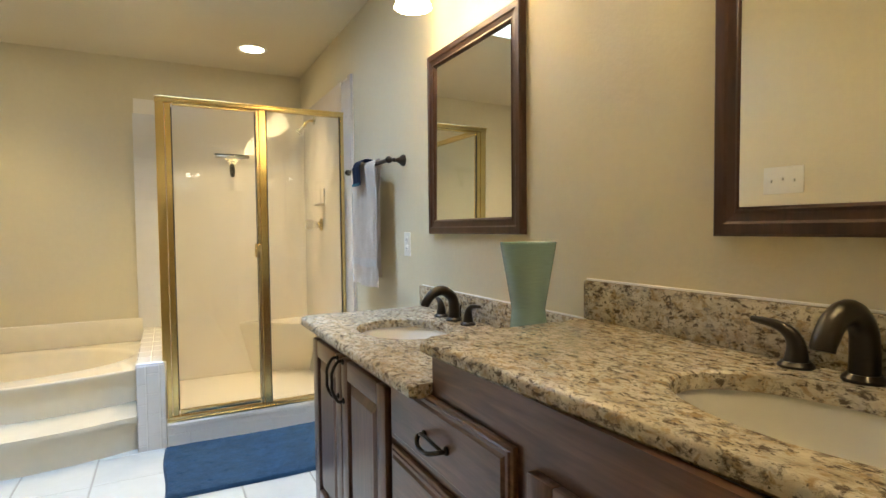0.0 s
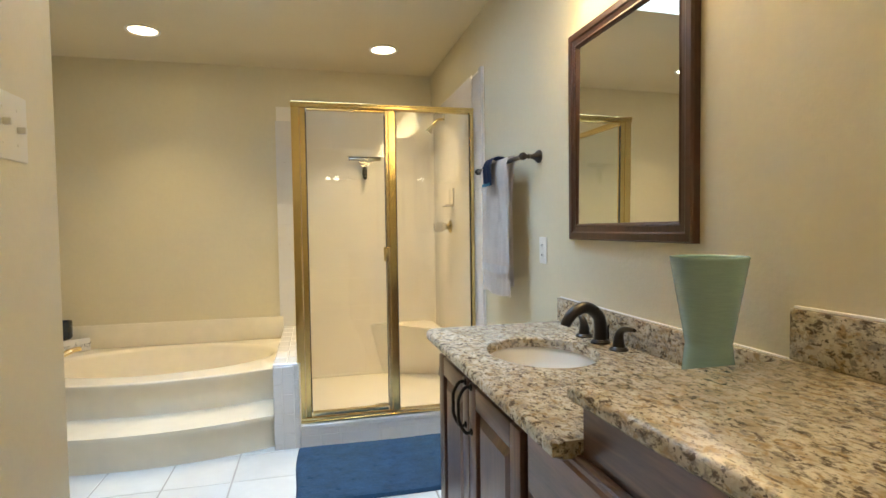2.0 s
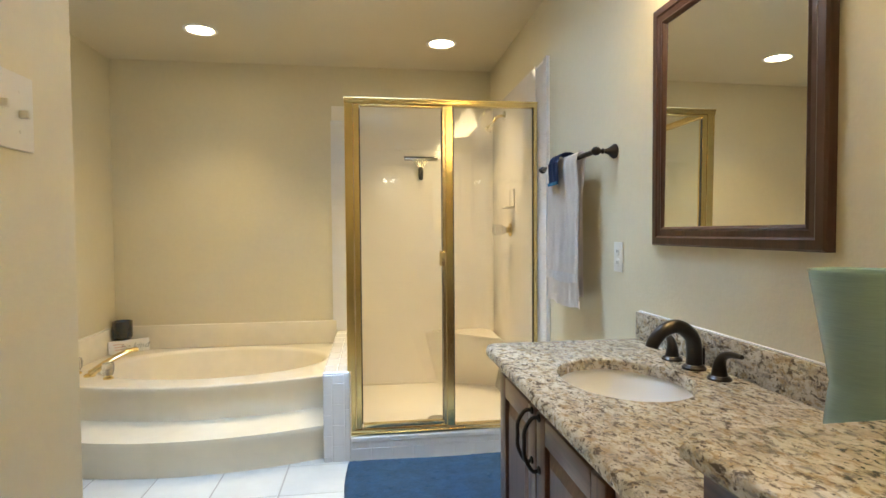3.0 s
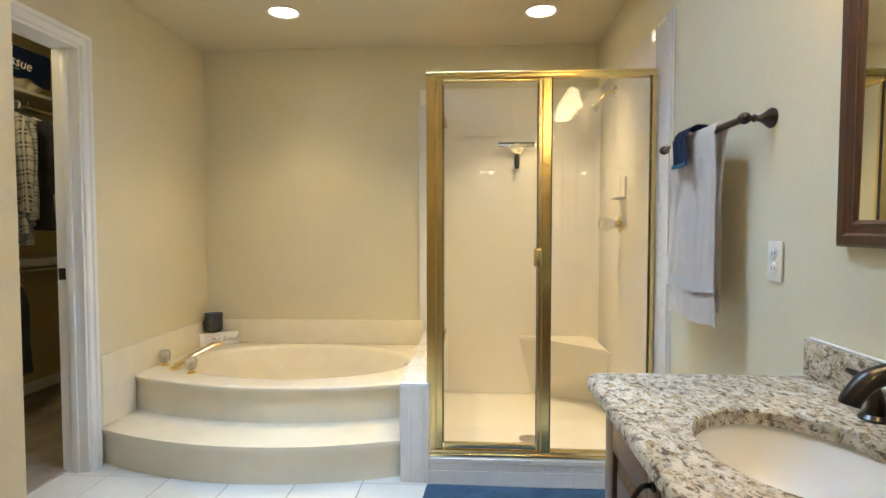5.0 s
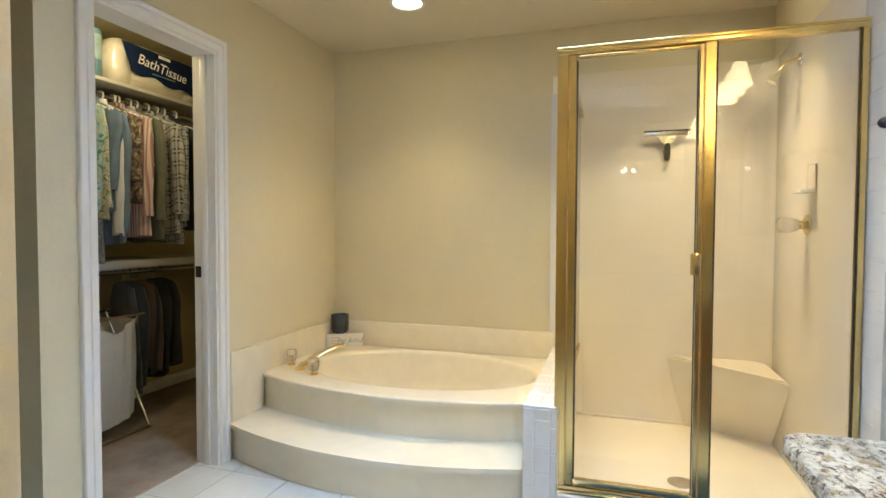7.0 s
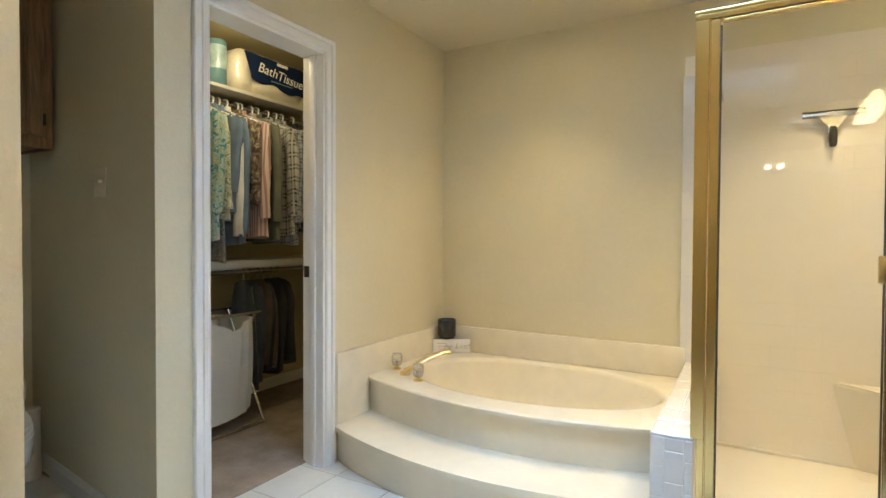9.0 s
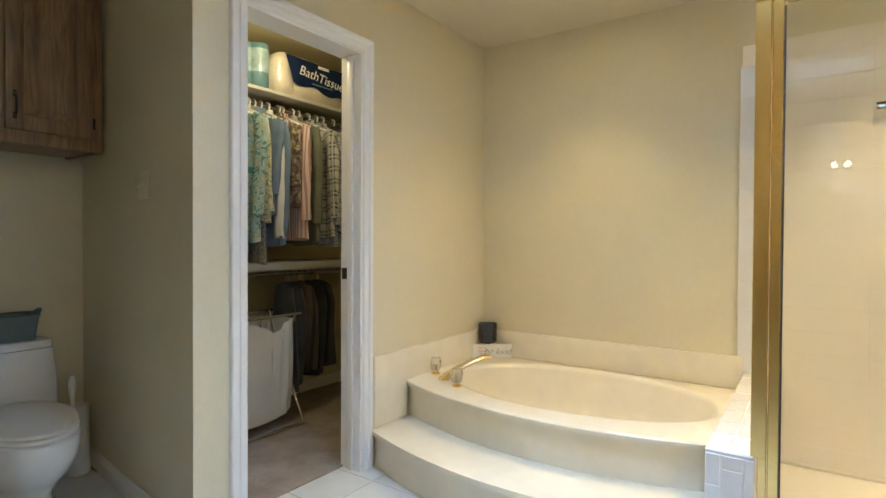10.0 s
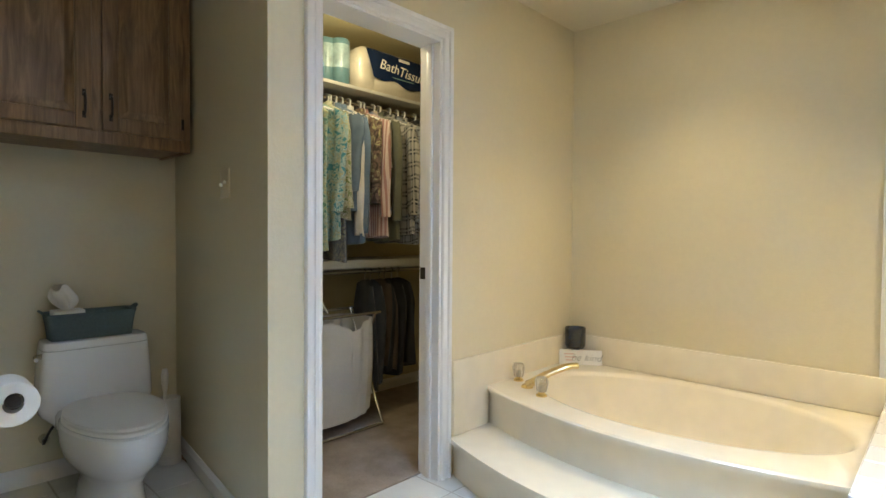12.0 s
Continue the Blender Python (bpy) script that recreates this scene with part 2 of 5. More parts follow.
ACRYLIC, at_, ap_ = shader("clear_acrylic")
ap_.inputs["Base Color"].default_value = (0.92, 0.90, 0.88, 1)
ap_.inputs["Transmission Weight"].default_value = 0.82
ap_.inputs["Roughness"].default_value = 0.12
bumped(at_, ap_, noisy(at_, place(at_, (1, 1, 0.05)), 160, 2), 0.3, 0.002)
GLASS = glass_mat()
MIRROR, mt, mp_ = shader("silvered_mirror")
mp_.inputs["Metallic"].default_value = 1.0
mp_.inputs["Roughness"].default_value = 0.004
mp_.inputs["Base Color"].default_value = (0.90, 0.91, 0.89, 1)
LIT_GLASS = glow_mat("lit_frosted_glass", (1.0, 0.76, 0.39), 14.0)
LIT_LENS = glow_mat("lit_downlight_lens", (1.0, 0.82, 0.52), 26.0)
BULB = glow_mat("glowing_bulb", (1.0, 0.88, 0.68), 40.0)
SKY_LENS = glow_mat("skylight_diffuser", (0.70, 0.88, 1.0), 1.6)
BLUE_WRAP = surface("navy_printed_film", (0.015, 0.035, 0.11), 0.2, vary=0.15, fine=20, bump=0.35, bump_scale=28, depth=0.01, coat=0.5)
CLEAR_WRAP = surface("cream_film_over_rolls", (0.66, 0.60, 0.48), 0.25, vary=0.1, fine=20, bump=0.4, bump_scale=25, depth=0.01, coat=0.5)
PALE_WRAP = surface("pale_printed_film", (0.34, 0.46, 0.48), 0.3, vary=0.25, fine=22, coarse=14, bump=0.2)
AQUA_WRAP = surface("aqua_printed_film", (0.13, 0.25, 0.29), 0.3, vary=0.2, fine=15, bump=0.2)


# ---- mesh helpers ----
def mesh_of(bm, name, material, smooth=False):
    bmesh.ops.recalc_face_normals(bm, faces=bm.faces)
    me = bpy.data.meshes.new(name)
    bm.to_mesh(me)
    bm.free()
    me.materials.append(material)
    if smooth:
        me.shade_smooth()
        me.set_sharp_from_angle(angle=radians(40))
    return me


def part(name, bm, material, parent=None, label="", smooth=True):
    ob = new(name, mesh_of(bm, name, material, smooth))
    if parent is not None:
        ob.parent = parent
    if label:
        ob["label"] = label
    return ob


def thing(name, label, category, group="", kind="", at=(0, 0, 0)):
    ob = new(name)
    ob.empty_display_size = 0.1
    ob.location = at
    return tagged(ob, label, category, group, kind)


def solid(name, bm, material, label, category, kind="structure", smooth=True):
    return tagged(part(name, bm, material, None, "", smooth), label, category, "", kind)


def box(x0, x1, y0, y1, z0, z1, bevel=0.0, bm=None, segments=2):
    bm = bm or bmesh.new()
    vs = [bm.verts.new(v) for v in ((x0, y0, z0), (x1, y0, z0), (x1, y1, z0), (x0, y1, z0), (x0, y0, z1), (x1, y0, z1), (x1, y1, z1), (x0, y1, z1))]
    fs = [bm.faces.new([vs[i] for i in f]) for f in ((3, 2, 1, 0), (4, 5, 6, 7), (0, 1, 5, 4), (1, 2, 6, 5), (2, 3, 7, 6), (3, 0, 4, 7))]
    if bevel:
        edges = list({e for f in fs for e in f.edges})
        bmesh.ops.bevel(bm, geom=edges, offset=bevel, segments=segments, affect="EDGES", profile=0.5)
    return bm


def lathe(profile, segments=28, bm=None, at=(0, 0, 0), axis=None):
    """Turn (radius, height) pairs round an axis (z by default)."""
    bm = bm or bmesh.new()
    m = Matrix.Translation(at) @ ((Vector(axis).to_track_quat("Z", "Y").to_matrix().to_4x4()) if axis else Matrix())
    rings = []
    for r, h in profile:
        if r < 1e-6:
            rings.append([bm.verts.new(m @ Vector((0, 0, h)))])
        else:
            rings.append([bm.verts.new(m @ Vector((r * math.cos(a), r * math.sin(a), h))) for a in (2 * math.pi * i / segments for i in range(segments))])
    for a, b in zip(rings, rings[1:]):
        for i in range(segments):
            j = (i + 1) % segments
            face = [a[i % len(a)], a[j % len(a)], b[j % len(b)], b[i % len(b)]]
            face = list(dict.fromkeys(face))
            if len(face) > 2:
                bm.faces.new(face)
    return bm


def sweep(points, radius, segments=12, bm=None, flat=1.0):
    """A round (or flattened) bar along points; radius is one number or one for each point."""
    bm = bm or bmesh.new()
    pts = [Vector(p) for p in points]
    rr = radius if isinstance(radius, (list, tuple)) else [radius] * len(pts)
    rings = []
    side = None
    for i, p in enumerate(pts):
        d = (pts[min(i + 1, len(pts) - 1)] - pts[max(i - 1, 0)]).normalized()
        if side is None:
            side = d.cross(Vector((0, 0, 1)) if abs(d.z) < 0.9 else Vector((1, 0, 0))).normalized()
        side = (side - d * side.dot(d)).normalized()
        up = side.cross(d)
        rings.append([bm.verts.new(p + rr[i] * (side * math.cos(a) + up * flat * math.sin(a))) for a in (2 * math.pi * k / segments for k in range(segments))])
    for a, b in zip(rings, rings[1:]):
        for i in range(segments):
            j = (i + 1) % segments
            bm.faces.new((a[i], a[j], b[j], b[i]))
    bm.faces.new(rings[0][::-1])
    bm.faces.new(rings[-1])
    return bm


def curve_points(points, steps=6):
    """A smooth line through the points."""
    pts = [Vector(p) for p in points]
    out = []
    for i in range(len(pts) - 1):
        p0, p1, p2, p3 = pts[max(i - 1, 0)], pts[i], pts[i + 1], pts[min(i + 2, len(pts) - 1)]
        for k in range(steps):
            t = k / steps
            out.append(0.5 * ((2 * p1) + (p2 - p0) * t + (2 * p0 - 5 * p1 + 4 * p2 - p3) * t * t + (3 * p1 - p0 - 3 * p2 + p3) * t ** 3))
    out.append(pts[-1])
    return out


def prism(outline, z0, z1, bevel=0.0, bm=None):
    """A flat outline in x, y raised from z0 to z1, its rims rounded."""
    bm = bm or bmesh.new()
    low = [bm.verts.new((x, y, z0)) for x, y in outline]
    high = [bm.verts.new((x, y, z1)) for x, y in outline]
    bm.faces.new(low[::-1])
    top = bm.faces.new(high)
    n = len(outline)
    for i in range(n):
        j = (i + 1) % n
        bm.faces.new((low[i], low[j], high[j], high[i]))
    if bevel:
        bmesh.ops.bevel(bm, geom=list(top.edges), offset=bevel, segments=3, affect="EDGES", profile=0.5)
    return bm


def ringed(rings, bm=None, close_last=False):
    """Skin between closed rings of equal length."""
    bm = bm or bmesh.new()
    made = [[bm.verts.new(p) for p in ring] for ring in rings]
    n = len(rings[0])
    for a, b in zip(made, made[1:]):
        for i in range(n):
            j = (i + 1) % n
            bm.faces.new((a[i], a[j], b[j], b[i]))
    if close_last:
        bm.faces.new(made[-1])
    return bm


def sheet(rows, thick=0.0, bm=None):
    """Skin over a grid of points; thick gives it a second side."""
    bm = bm or bmesh.new()
    vs = [[bm.verts.new(p) for p in r] for r in rows]
    for a, b in zip(vs, vs[1:]):
        for i in range(len(a) - 1):
            bm.faces.new((a[i], a[i + 1], b[i + 1], b[i]))
    if thick:
        bmesh.ops.solidify(bm, geom=list(bm.faces), thickness=thick)
    return bm


TILES = {}


def tile(parent, name, material, centre, size, normal="z", bevel=0.0025):
    """One tile; alike tiles share their mesh. size: across, along, thick."""
    key = (round(size[0], 4), round(size[1], 4), round(size[2], 4), normal, material.name)
    if key not in TILES:
        a, b, c = size[0] / 2, size[1] / 2, size[2]
        if normal == "z":
            bm = box(-a, a, -b, b, 0, c)
            top = max(bm.faces, key=lambda f: f.calc_center_median().z)
        elif normal == "-y":
            bm = box(-a, a, -c, 0, -b, b)
            top = min(bm.faces, key=lambda f: f.calc_center_median().y)
        else:
            bm = box(-c, 0, -a, a, -b, b)
            top = min(bm.faces, key=lambda f: f.calc_center_median().x)
        bmesh.ops.bevel(bm, geom=list(top.edges), offset=bevel, segments=1, affect="EDGES")
        TILES[key] = mesh_of(bm, name, material, False)
    ob = new(name, TILES[key])
    ob.parent = parent
    ob.location = centre
    return ob


# ---- the large structure ----
W, BACK, LEFT = 0.0, 4.51, -2.67
HALL, TURN = -1.434, 1.606               # hallway wall and the corner where the room widens
ALC = -3.95                              # rear wall of the toilet alcove and closet
SW0, SW1 = (LEFT, 2.49), (ALC, 2.645)    # wall between alcove and closet
DOOR0, DOOR1, DOORH = 2.69, 3.349, 2.032
REAR = -1.7

solid("wall_vanity", box(W, W + 0.12, REAR, BACK + 0.12, 0, CEIL + 0.02), PAINT, "textured beige painted wall behind the vanity", "wall")
solid("wall_back", box(LEFT - 0.12, W, BACK, BACK + 0.12, 0, CEIL + 0.02), PAINT, "textured beige painted wall behind tub and shower", "wall")
bm = box(LEFT - 0.12, LEFT, DOOR1, BACK, 0, CEIL)
box(LEFT - 0.12, LEFT, DOOR0, DOOR1, DOORH, CEIL, bm=bm)
box(LEFT - 0.12, LEFT, 2.6, DOOR0, 0, CEIL, bm=bm)
solid("wall_closet", bm, PAINT, "beige painted wall with the closet doorway", "wall")
solid("wall_alcove_side", prism([(LEFT, 2.49), (ALC, 2.645), (ALC, 2.735), (LEFT - 0.12, 2.6), (LEFT, 2.6)], 0, CEIL), PAINT, "beige painted wall between toilet alcove and closet", "wall", smooth=False)
solid("wall_alcove_rear", box(ALC - 0.12, ALC, TURN - 0.12, 2.735, 0, CEIL), PAINT, "beige painted wall behind the toilet", "wall")
solid("wall_alcove_near", box(ALC, HALL - 0.12, TURN - 0.12, TURN, 0, CEIL), PAINT, "beige painted wall beside the toilet", "wall")
solid("wall_hall", box(HALL - 0.12, HALL, REAR, TURN, 0, CEIL, 0.006), PAINT, "beige painted hallway wall with light switches", "wall")
solid("wall_rear", box(HALL, W, REAR - 0.12, REAR, 0, CEIL), PAINT, "plain beige wall behind the vanity hallway", "wall")
CL1 = 5.05
solid("wall_closet_rear", box(ALC - 0.12, ALC, 2.735, CL1, 0, CEIL), CLOSET_LAMPLIT, "rear wall of the closet, warm lamplight put into its paint", "wall")
solid("wall_closet_end", box(ALC, LEFT - 0.12, CL1, CL1 + 0.12, 0, CEIL), CLOSET_LAMPLIT, "end wall of the closet, warm lamplight put into its paint", "wall")
solid("wall_closet_inner", box(LEFT - 0.132, LEFT - 0.12, BACK, CL1, 0, CEIL), CLOSET_LAMPLIT, "inner wall of the closet, warm lamplight put into its paint", "wall")

# ceiling with the skylight well
x0, x1, y0, y1 = SKY
bm = box(HALL - 0.12, x1, REAR - 0.12, TURN - 0.12, CEIL, CEIL + 0.1)
box(x1, W, REAR - 0.12, TURN - 0.12, CEIL, CEIL + 0.1, bm=bm)
box(ALC - 0.12, x0, TURN - 0.12, BACK + 0.12, CEIL, CEIL + 0.1, bm=bm)
box(x1, W, TURN - 0.12, BACK + 0.12, CEIL, CEIL + 0.1, bm=bm)
box(x0, x1, TURN - 0.12, y0, CEIL, CEIL + 0.1, bm=bm)
box(x0, x1, y1, BACK + 0.12, CEIL, CEIL + 0.1, bm=bm)
box(ALC - 0.12, LEFT - 0.12, BACK + 0.12, CL1 + 0.12, CEIL, CEIL + 0.1, bm=bm)
solid("ceiling", bm, CEILING_PAINT, "textured off-white ceiling with an open skylight well", "ceiling", smooth=False)
bm = box(x0 - 0.03, x0, y0, y1, CEIL + 0.1, CEIL + WELL)
box(x1, x1 + 0.03, y0, y1, CEIL + 0.1, CEIL + WELL, bm=bm)
box(x0 - 0.03, x1 + 0.03, y0 - 0.03, y0, CEIL + 0.1, CEIL + WELL, bm=bm)
box(x0 - 0.03, x1 + 0.03, y1, y1 + 0.03, CEIL + 0.1, CEIL + WELL, bm=bm)
solid("skylight_well", bm, TRIM, "white painted skylight shaft above the room", "skylight")
solid("skylight_pane", box(x0 - 0.03, x1 + 0.03, y0 - 0.03, y1 + 0.03, CEIL + WELL, CEIL + WELL + 0.02), SKY_LENS, "bright milky skylight pane full of daylight", "skylight")

# floors
bm = box(HALL - 0.1, W, REAR, TURN - 0.1, -0.05, -0.002)
box(ALC, W, TURN - 0.1, BACK, -0.05, -0.002, bm=bm)
floor = solid("floor", bm, GROUT, "white glazed square floor tiles with grey grout", "floor")
# thin sheet under the closet ceiling, its lamplit yellow put into the colour
solid("closet_ceiling", box(ALC, LEFT - 0.12, 2.745, CL1, CEIL - 0.012, CEIL - 0.004), CLOSET_LAMPLIT, "closet ceiling sheet, warm lamplight put into its paint", "ceiling")
solid("closet_carpet", box(ALC, LEFT - 0.11, 2.60, CL1, -0.001, 0.008), CARPET, "tan cut-pile closet carpet", "carpet")

# closet door lining and casing
door = thing("door_1", "white painted closet door frame standing open", "door frame", kind="structure")
bm = box(LEFT - 0.125, LEFT + 0.004, DOOR1 - 0.018, DOOR1, 0, DOORH)
part("jamb", bm, TRIM, door)
part("jamb", box(LEFT - 0.125, LEFT + 0.004, DOOR0, DOOR0 + 0.018, 0, DOORH), TRIM, door)
part("head_jamb", box(LEFT - 0.125, LEFT + 0.004, DOOR0 + 0.018, DOOR1 - 0.018, DOORH - 0.018, DOORH), TRIM, door)
part("door_stop", box(LEFT - 0.075, LEFT - 0.04, DOOR1 - 0.030, DOOR1 - 0.018, 0, DOORH - 0.018, 0.002), TRIM, door)
part("door_stop", box(LEFT - 0.075, LEFT - 0.04, DOOR0 + 0.018, DOOR0 + 0.030, 0, DOORH - 0.018, 0.002), TRIM, door)
part("strike_plate", box(LEFT - 0.118, LEFT - 0.085, DOOR1 - 0.0205, DOOR1 - 0.018, 0.93, 0.985), BRONZE, door, "dark bronze strike plate")
CASING = [(0.0, 0.010), (0.006, 0.016), (0.022, 0.016), (0.026, 0.011), (0.036, 0.011), (0.042, 0.019), (0.058, 0.021), (0.062, 0.017), (0.062, 0.0), (0.0, 0.0)]


def casing(path):
    """A moulded strip along a mitred path of (y, z) with outward (dy, dz)."""
    rings = []
    for (y, z), (oy, oz) in path:
        rings.append([Vector((LEFT + h, y + oy * w, z + oz * w)) for w, h in CASING])
    bm = bmesh.new()
    made = [[bm.verts.new(p) for p in r] for r in rings]
    for a, b in zip(made, made[1:]):
        for i in range(len(CASING)):
            j = (i + 1) % len(CASING)
            bm.faces.new((a[i], a[j], b[j], b[i]))
    for r in (made[0], made[-1]):
        bm.faces.new(r)
    return bm


e = 0.004
part("casing", casing([((DOOR1 - e, 0.0), (1, 0)), ((DOOR1 - e, DOORH - e), (1, 1))]), TRIM, door, smooth=False)
part("casing", casing([((DOOR0 + e, 0.0), (-1, 0)), ((DOOR0 + e, DOORH - e), (-1, 1))]), TRIM, door, smooth=False)
part("casing", casing([((DOOR0 + e, DOORH - e), (-1, 1)), ((DOOR1 - e, DOORH - e), (1, 1))]), TRIM, door, smooth=False)


def baseboard(p, q, side, h=0.085, t=0.013):
    """A moulded board on a wall line from p to q; side: unit normal into the room."""
    n = Vector((*side, 0))
    prof = [(0, 0), (t, 0), (t, h * 0.7), (t * 0.75, h * 0.8), (t * 0.45, h * 0.93), (t * 0.3, h), (0, h)]
    bm = bmesh.new()
    ends = [[bm.verts.new(Vector((*o, 0)) + n * a + Vector((0, 0, b))) for a, b in prof] for o in (p, q)]
    for i in range(len(prof)):
        j = (i + 1) % len(prof)
        bm.faces.new((ends[0][i], ends[0][j], ends[1][j], ends[1][i]))
    bm.faces.new(ends[0])
    bm.faces.new(ends[1])
    return solid("baseboard", bm, TRIM, "white painted moulded baseboard", "baseboard", smooth=False)


sn = Vector((SW1[1] - SW0[1], -(SW1[0] - SW0[0]))).normalized()
sn = (-abs(sn.x), -abs(sn.y)) if sn.y > 0 else (sn.x, sn.y)
baseboard((LEFT, 2.49), (ALC + 0.014, 2.643), sn)
baseboard((ALC, TURN), (ALC, 2.63), (1, 0))
baseboard((ALC + 0.014, TURN), (HALL - 0.12, TURN), (0, 1))
baseboard((HALL, REAR), (HALL, TURN), (1, 0))
baseboard((ALC, 2.75), (ALC, CL1), (1, 0))
baseboard((W, 2.18), (W, 3.10), (-1, 0))

# ---- bathtub with its curved step ----
def deck_front(x):
    return 3.495 + 0.27 * (x + 1.85) ** 2


def step_front(x):
    return 3.228 + 0.262 * (x + 1.84) ** 2


KX0, KX1, KTOP = -1.157, -1.018, 0.468     # tiled knee wall beside the shower
TX0, TX1 = LEFT + 0.003, KX0 - 0.002
DECK, STEP = 0.378, 0.185
xs = [TX0 + (TX1 - TX0) * i / 28 for i in range(29)]
tub = thing("bathtub", "cream cultured marble garden tub with a curved entry step", "bathtub")


def band(front, inset, z0, z1, depth, bevel=0.0):
    out = [(x, front(x) + inset) for x in xs] + [(x, front(x) + inset + depth) for x in reversed(xs)]
    return prism(out, z0, z1, bevel)


part("riser", band(step_front, 0.028, 0.0, STEP - 0.022, 0.02), TUB, tub)
part("step_tread", prism([(x, step_front(x)) for x in xs] + [(x, deck_front(x) + 0.045) for x in reversed(xs)], STEP - 0.022, STEP, 0.006), TUB, tub)
part("apron", band(deck_front, 0.030, STEP, DECK - 0.022, 0.02), TUB, tub)
CX, CY, RX, RY = -1.880, 4.06, 0.672, 0.400
N = 112
angles = [2 * math.pi * i / N for i in range(N)]


def outer(a, inset=0.0):
    """Where a ray from the basin's middle leaves the deck."""
    d = Vector((math.cos(a), math.sin(a)))
    lo, hi = 0.0, 3.0
    for _ in range(40):
        mid = (lo + hi) / 2
        x, y = CX + d.x * mid, CY + d.y * mid
        if TX0 + inset < x < TX1 - inset and deck_front(x) + inset < y < BACK - 0.003 - inset:
            lo = mid
        else:
            hi = mid
    return CX + d.x * lo, CY + d.y * lo


def oval(k, z):
    """A ring of the basin; lower rings lie nearer the faucet, so that the far end slopes."""
    return [(CX - 0.26 * max(0.0, 0.985 - k) + RX * k * math.cos(a), CY + RY * k * math.sin(a), z) for a in angles]


edge = [outer(a) for a in angles]
rim = [outer(a, 0.008) for a in angles]
rings = [[(x, y, DECK - 0.022) for x, y in [outer(a, 0.032) for a in angles]], [(x, y, DECK - 0.022) for x, y in edge], [(x, y, DECK - 0.007) for x, y in edge], [(x, y, DECK) for x, y in rim]]
rings += [oval(1.075, DECK), oval(1.045, DECK - 0.001), oval(1.02, DECK - 0.004), oval(1.0, DECK - 0.010), oval(0.985, DECK - 0.020)]
part("deck", ringed(rings), TUB, tub)
part("basin", ringed([oval(0.985, DECK - 0.020), oval(0.965, DECK - 0.042), oval(0.925, DECK - 0.085), oval(0.87, DECK - 0.15), oval(0.80, DECK - 0.23), oval(0.70, DECK - 0.30), oval(0.55, DECK - 0.345), oval(0.2, DECK - 0.356)], close_last=True), TUB, tub)
part("splash_panel", box(TX0, TX1, BACK - 0.022, BACK - 0.002, DECK + 0.001, 0.545, 0.006), TUB, tub)
ya, yb = step_front(TX0) + 0.012, deck_front(TX0)
side = [(ya, STEP + 0.001), (yb, STEP + 0.001), (yb, DECK + 0.001), (BACK - 0.024, DECK + 0.001), (BACK - 0.024, 0.545), (ya, 0.545)]
bm = bmesh.new()
near = [bm.verts.new((LEFT + 0.018, y, z)) for y, z in side]
far = [bm.verts.new((LEFT + 0.002, y, z)) for y, z in side]
face = bm.faces.new(near)
bm.faces.new(far[::-1])
for i in range(6):
    bm.faces.new((near[i], far[i], far[(i + 1) % 6], near[(i + 1) % 6]))
bmesh.ops.bevel(bm, geom=list(face.edges), offset=0.004, segments=2, affect="EDGES")
part("splash_panel", bm, TUB, tub)
# faucet on the deck
sp = thing("tub_faucet", "brass tub spout with two clear knobs on the deck", "faucet")
part("spout", sweep(curve_points([(-2.495, 3.795, DECK + 0.012), (-2.47, 3.812, DECK + 0.030), (-2.41, 3.865, DECK + 0.075), (-2.345, 3.930, DECK + 0.108), (-2.31, 3.965, DECK + 0.112)], 5), [0.034] * 4 + [0.032] * 6 + [0.028] * 6 + [0.024] * 5, 14, flat=0.6), DULL_BRASS, sp)
part("spout_base", lathe([(0.0, 0.0), (0.03, 0.0), (0.03, 0.006), (0.022, 0.014), (0.0, 0.016)], at=(-2.495, 3.795, DECK + 0.001)), BRASS, sp)
KNOB = [(0.0, 0.0), (0.024, 0.002), (0.031, 0.022), (0.033, 0.052), (0.027, 0.068), (0.0, 0.070)]
for kx, ky in ((-2.600, 3.868), (-2.362, 3.720)):
    k = part("knob", lathe(KNOB, 10, at=(kx, ky, DECK + 0.022)), ACRYLIC, sp, "clear faceted acrylic knob", smooth=False)
    part("collar", lathe([(0.0, 0.0), (0.026, 0.0), (0.026, 0.006), (0.017, 0.012), (0.015, 0.021), (0.0, 0.021)], at=(kx, ky, DECK + 0.001)), BRASS, k)
    part("stem", lathe([(0.0, 0.0), (0.008, 0.0), (0.008, 0.036), (0.0, 0.037)], 10, at=(kx, ky, DECK + 0.0225)), CHROME, k)

# candle jar and wooden sign
ob = thing("candle_jar", "dark navy glass candle jar on a small stand", "candle")
cx, cy = -2.590, 4.428
part("jar", lathe([(0.0, 0.0), (0.054, 0.0), (0.060, 0.008), (0.061, 0.112), (0.058, 0.115), (0.055, 0.112), (0.049, 0.07), (0.0, 0.07)], at=(cx, cy, DECK + 0.10)), CANDLE, ob)
part("stand", lathe([(0.0, 0.0), (0.052, 0.0), (0.052, 0.008), (0.02, 0.014), (0.02, 0.085), (0.05, 0.092), (0.05, 0.099), (0.0, 0.099)], at=(cx, cy, DECK + 0.001)), BRONZE, ob)
sign = thing("wooden_sign", "small white sign lettered be kind leaning by the candle", "sign", at=(-2.540, 4.405, DECK + 0.002))
sign.rotation_euler = (radians(-8), 0, radians(33))
part("board", box(-0.122, 0.122, -0.009, 0.009, 0.0, 0.086, 0.002), PAPER, sign)


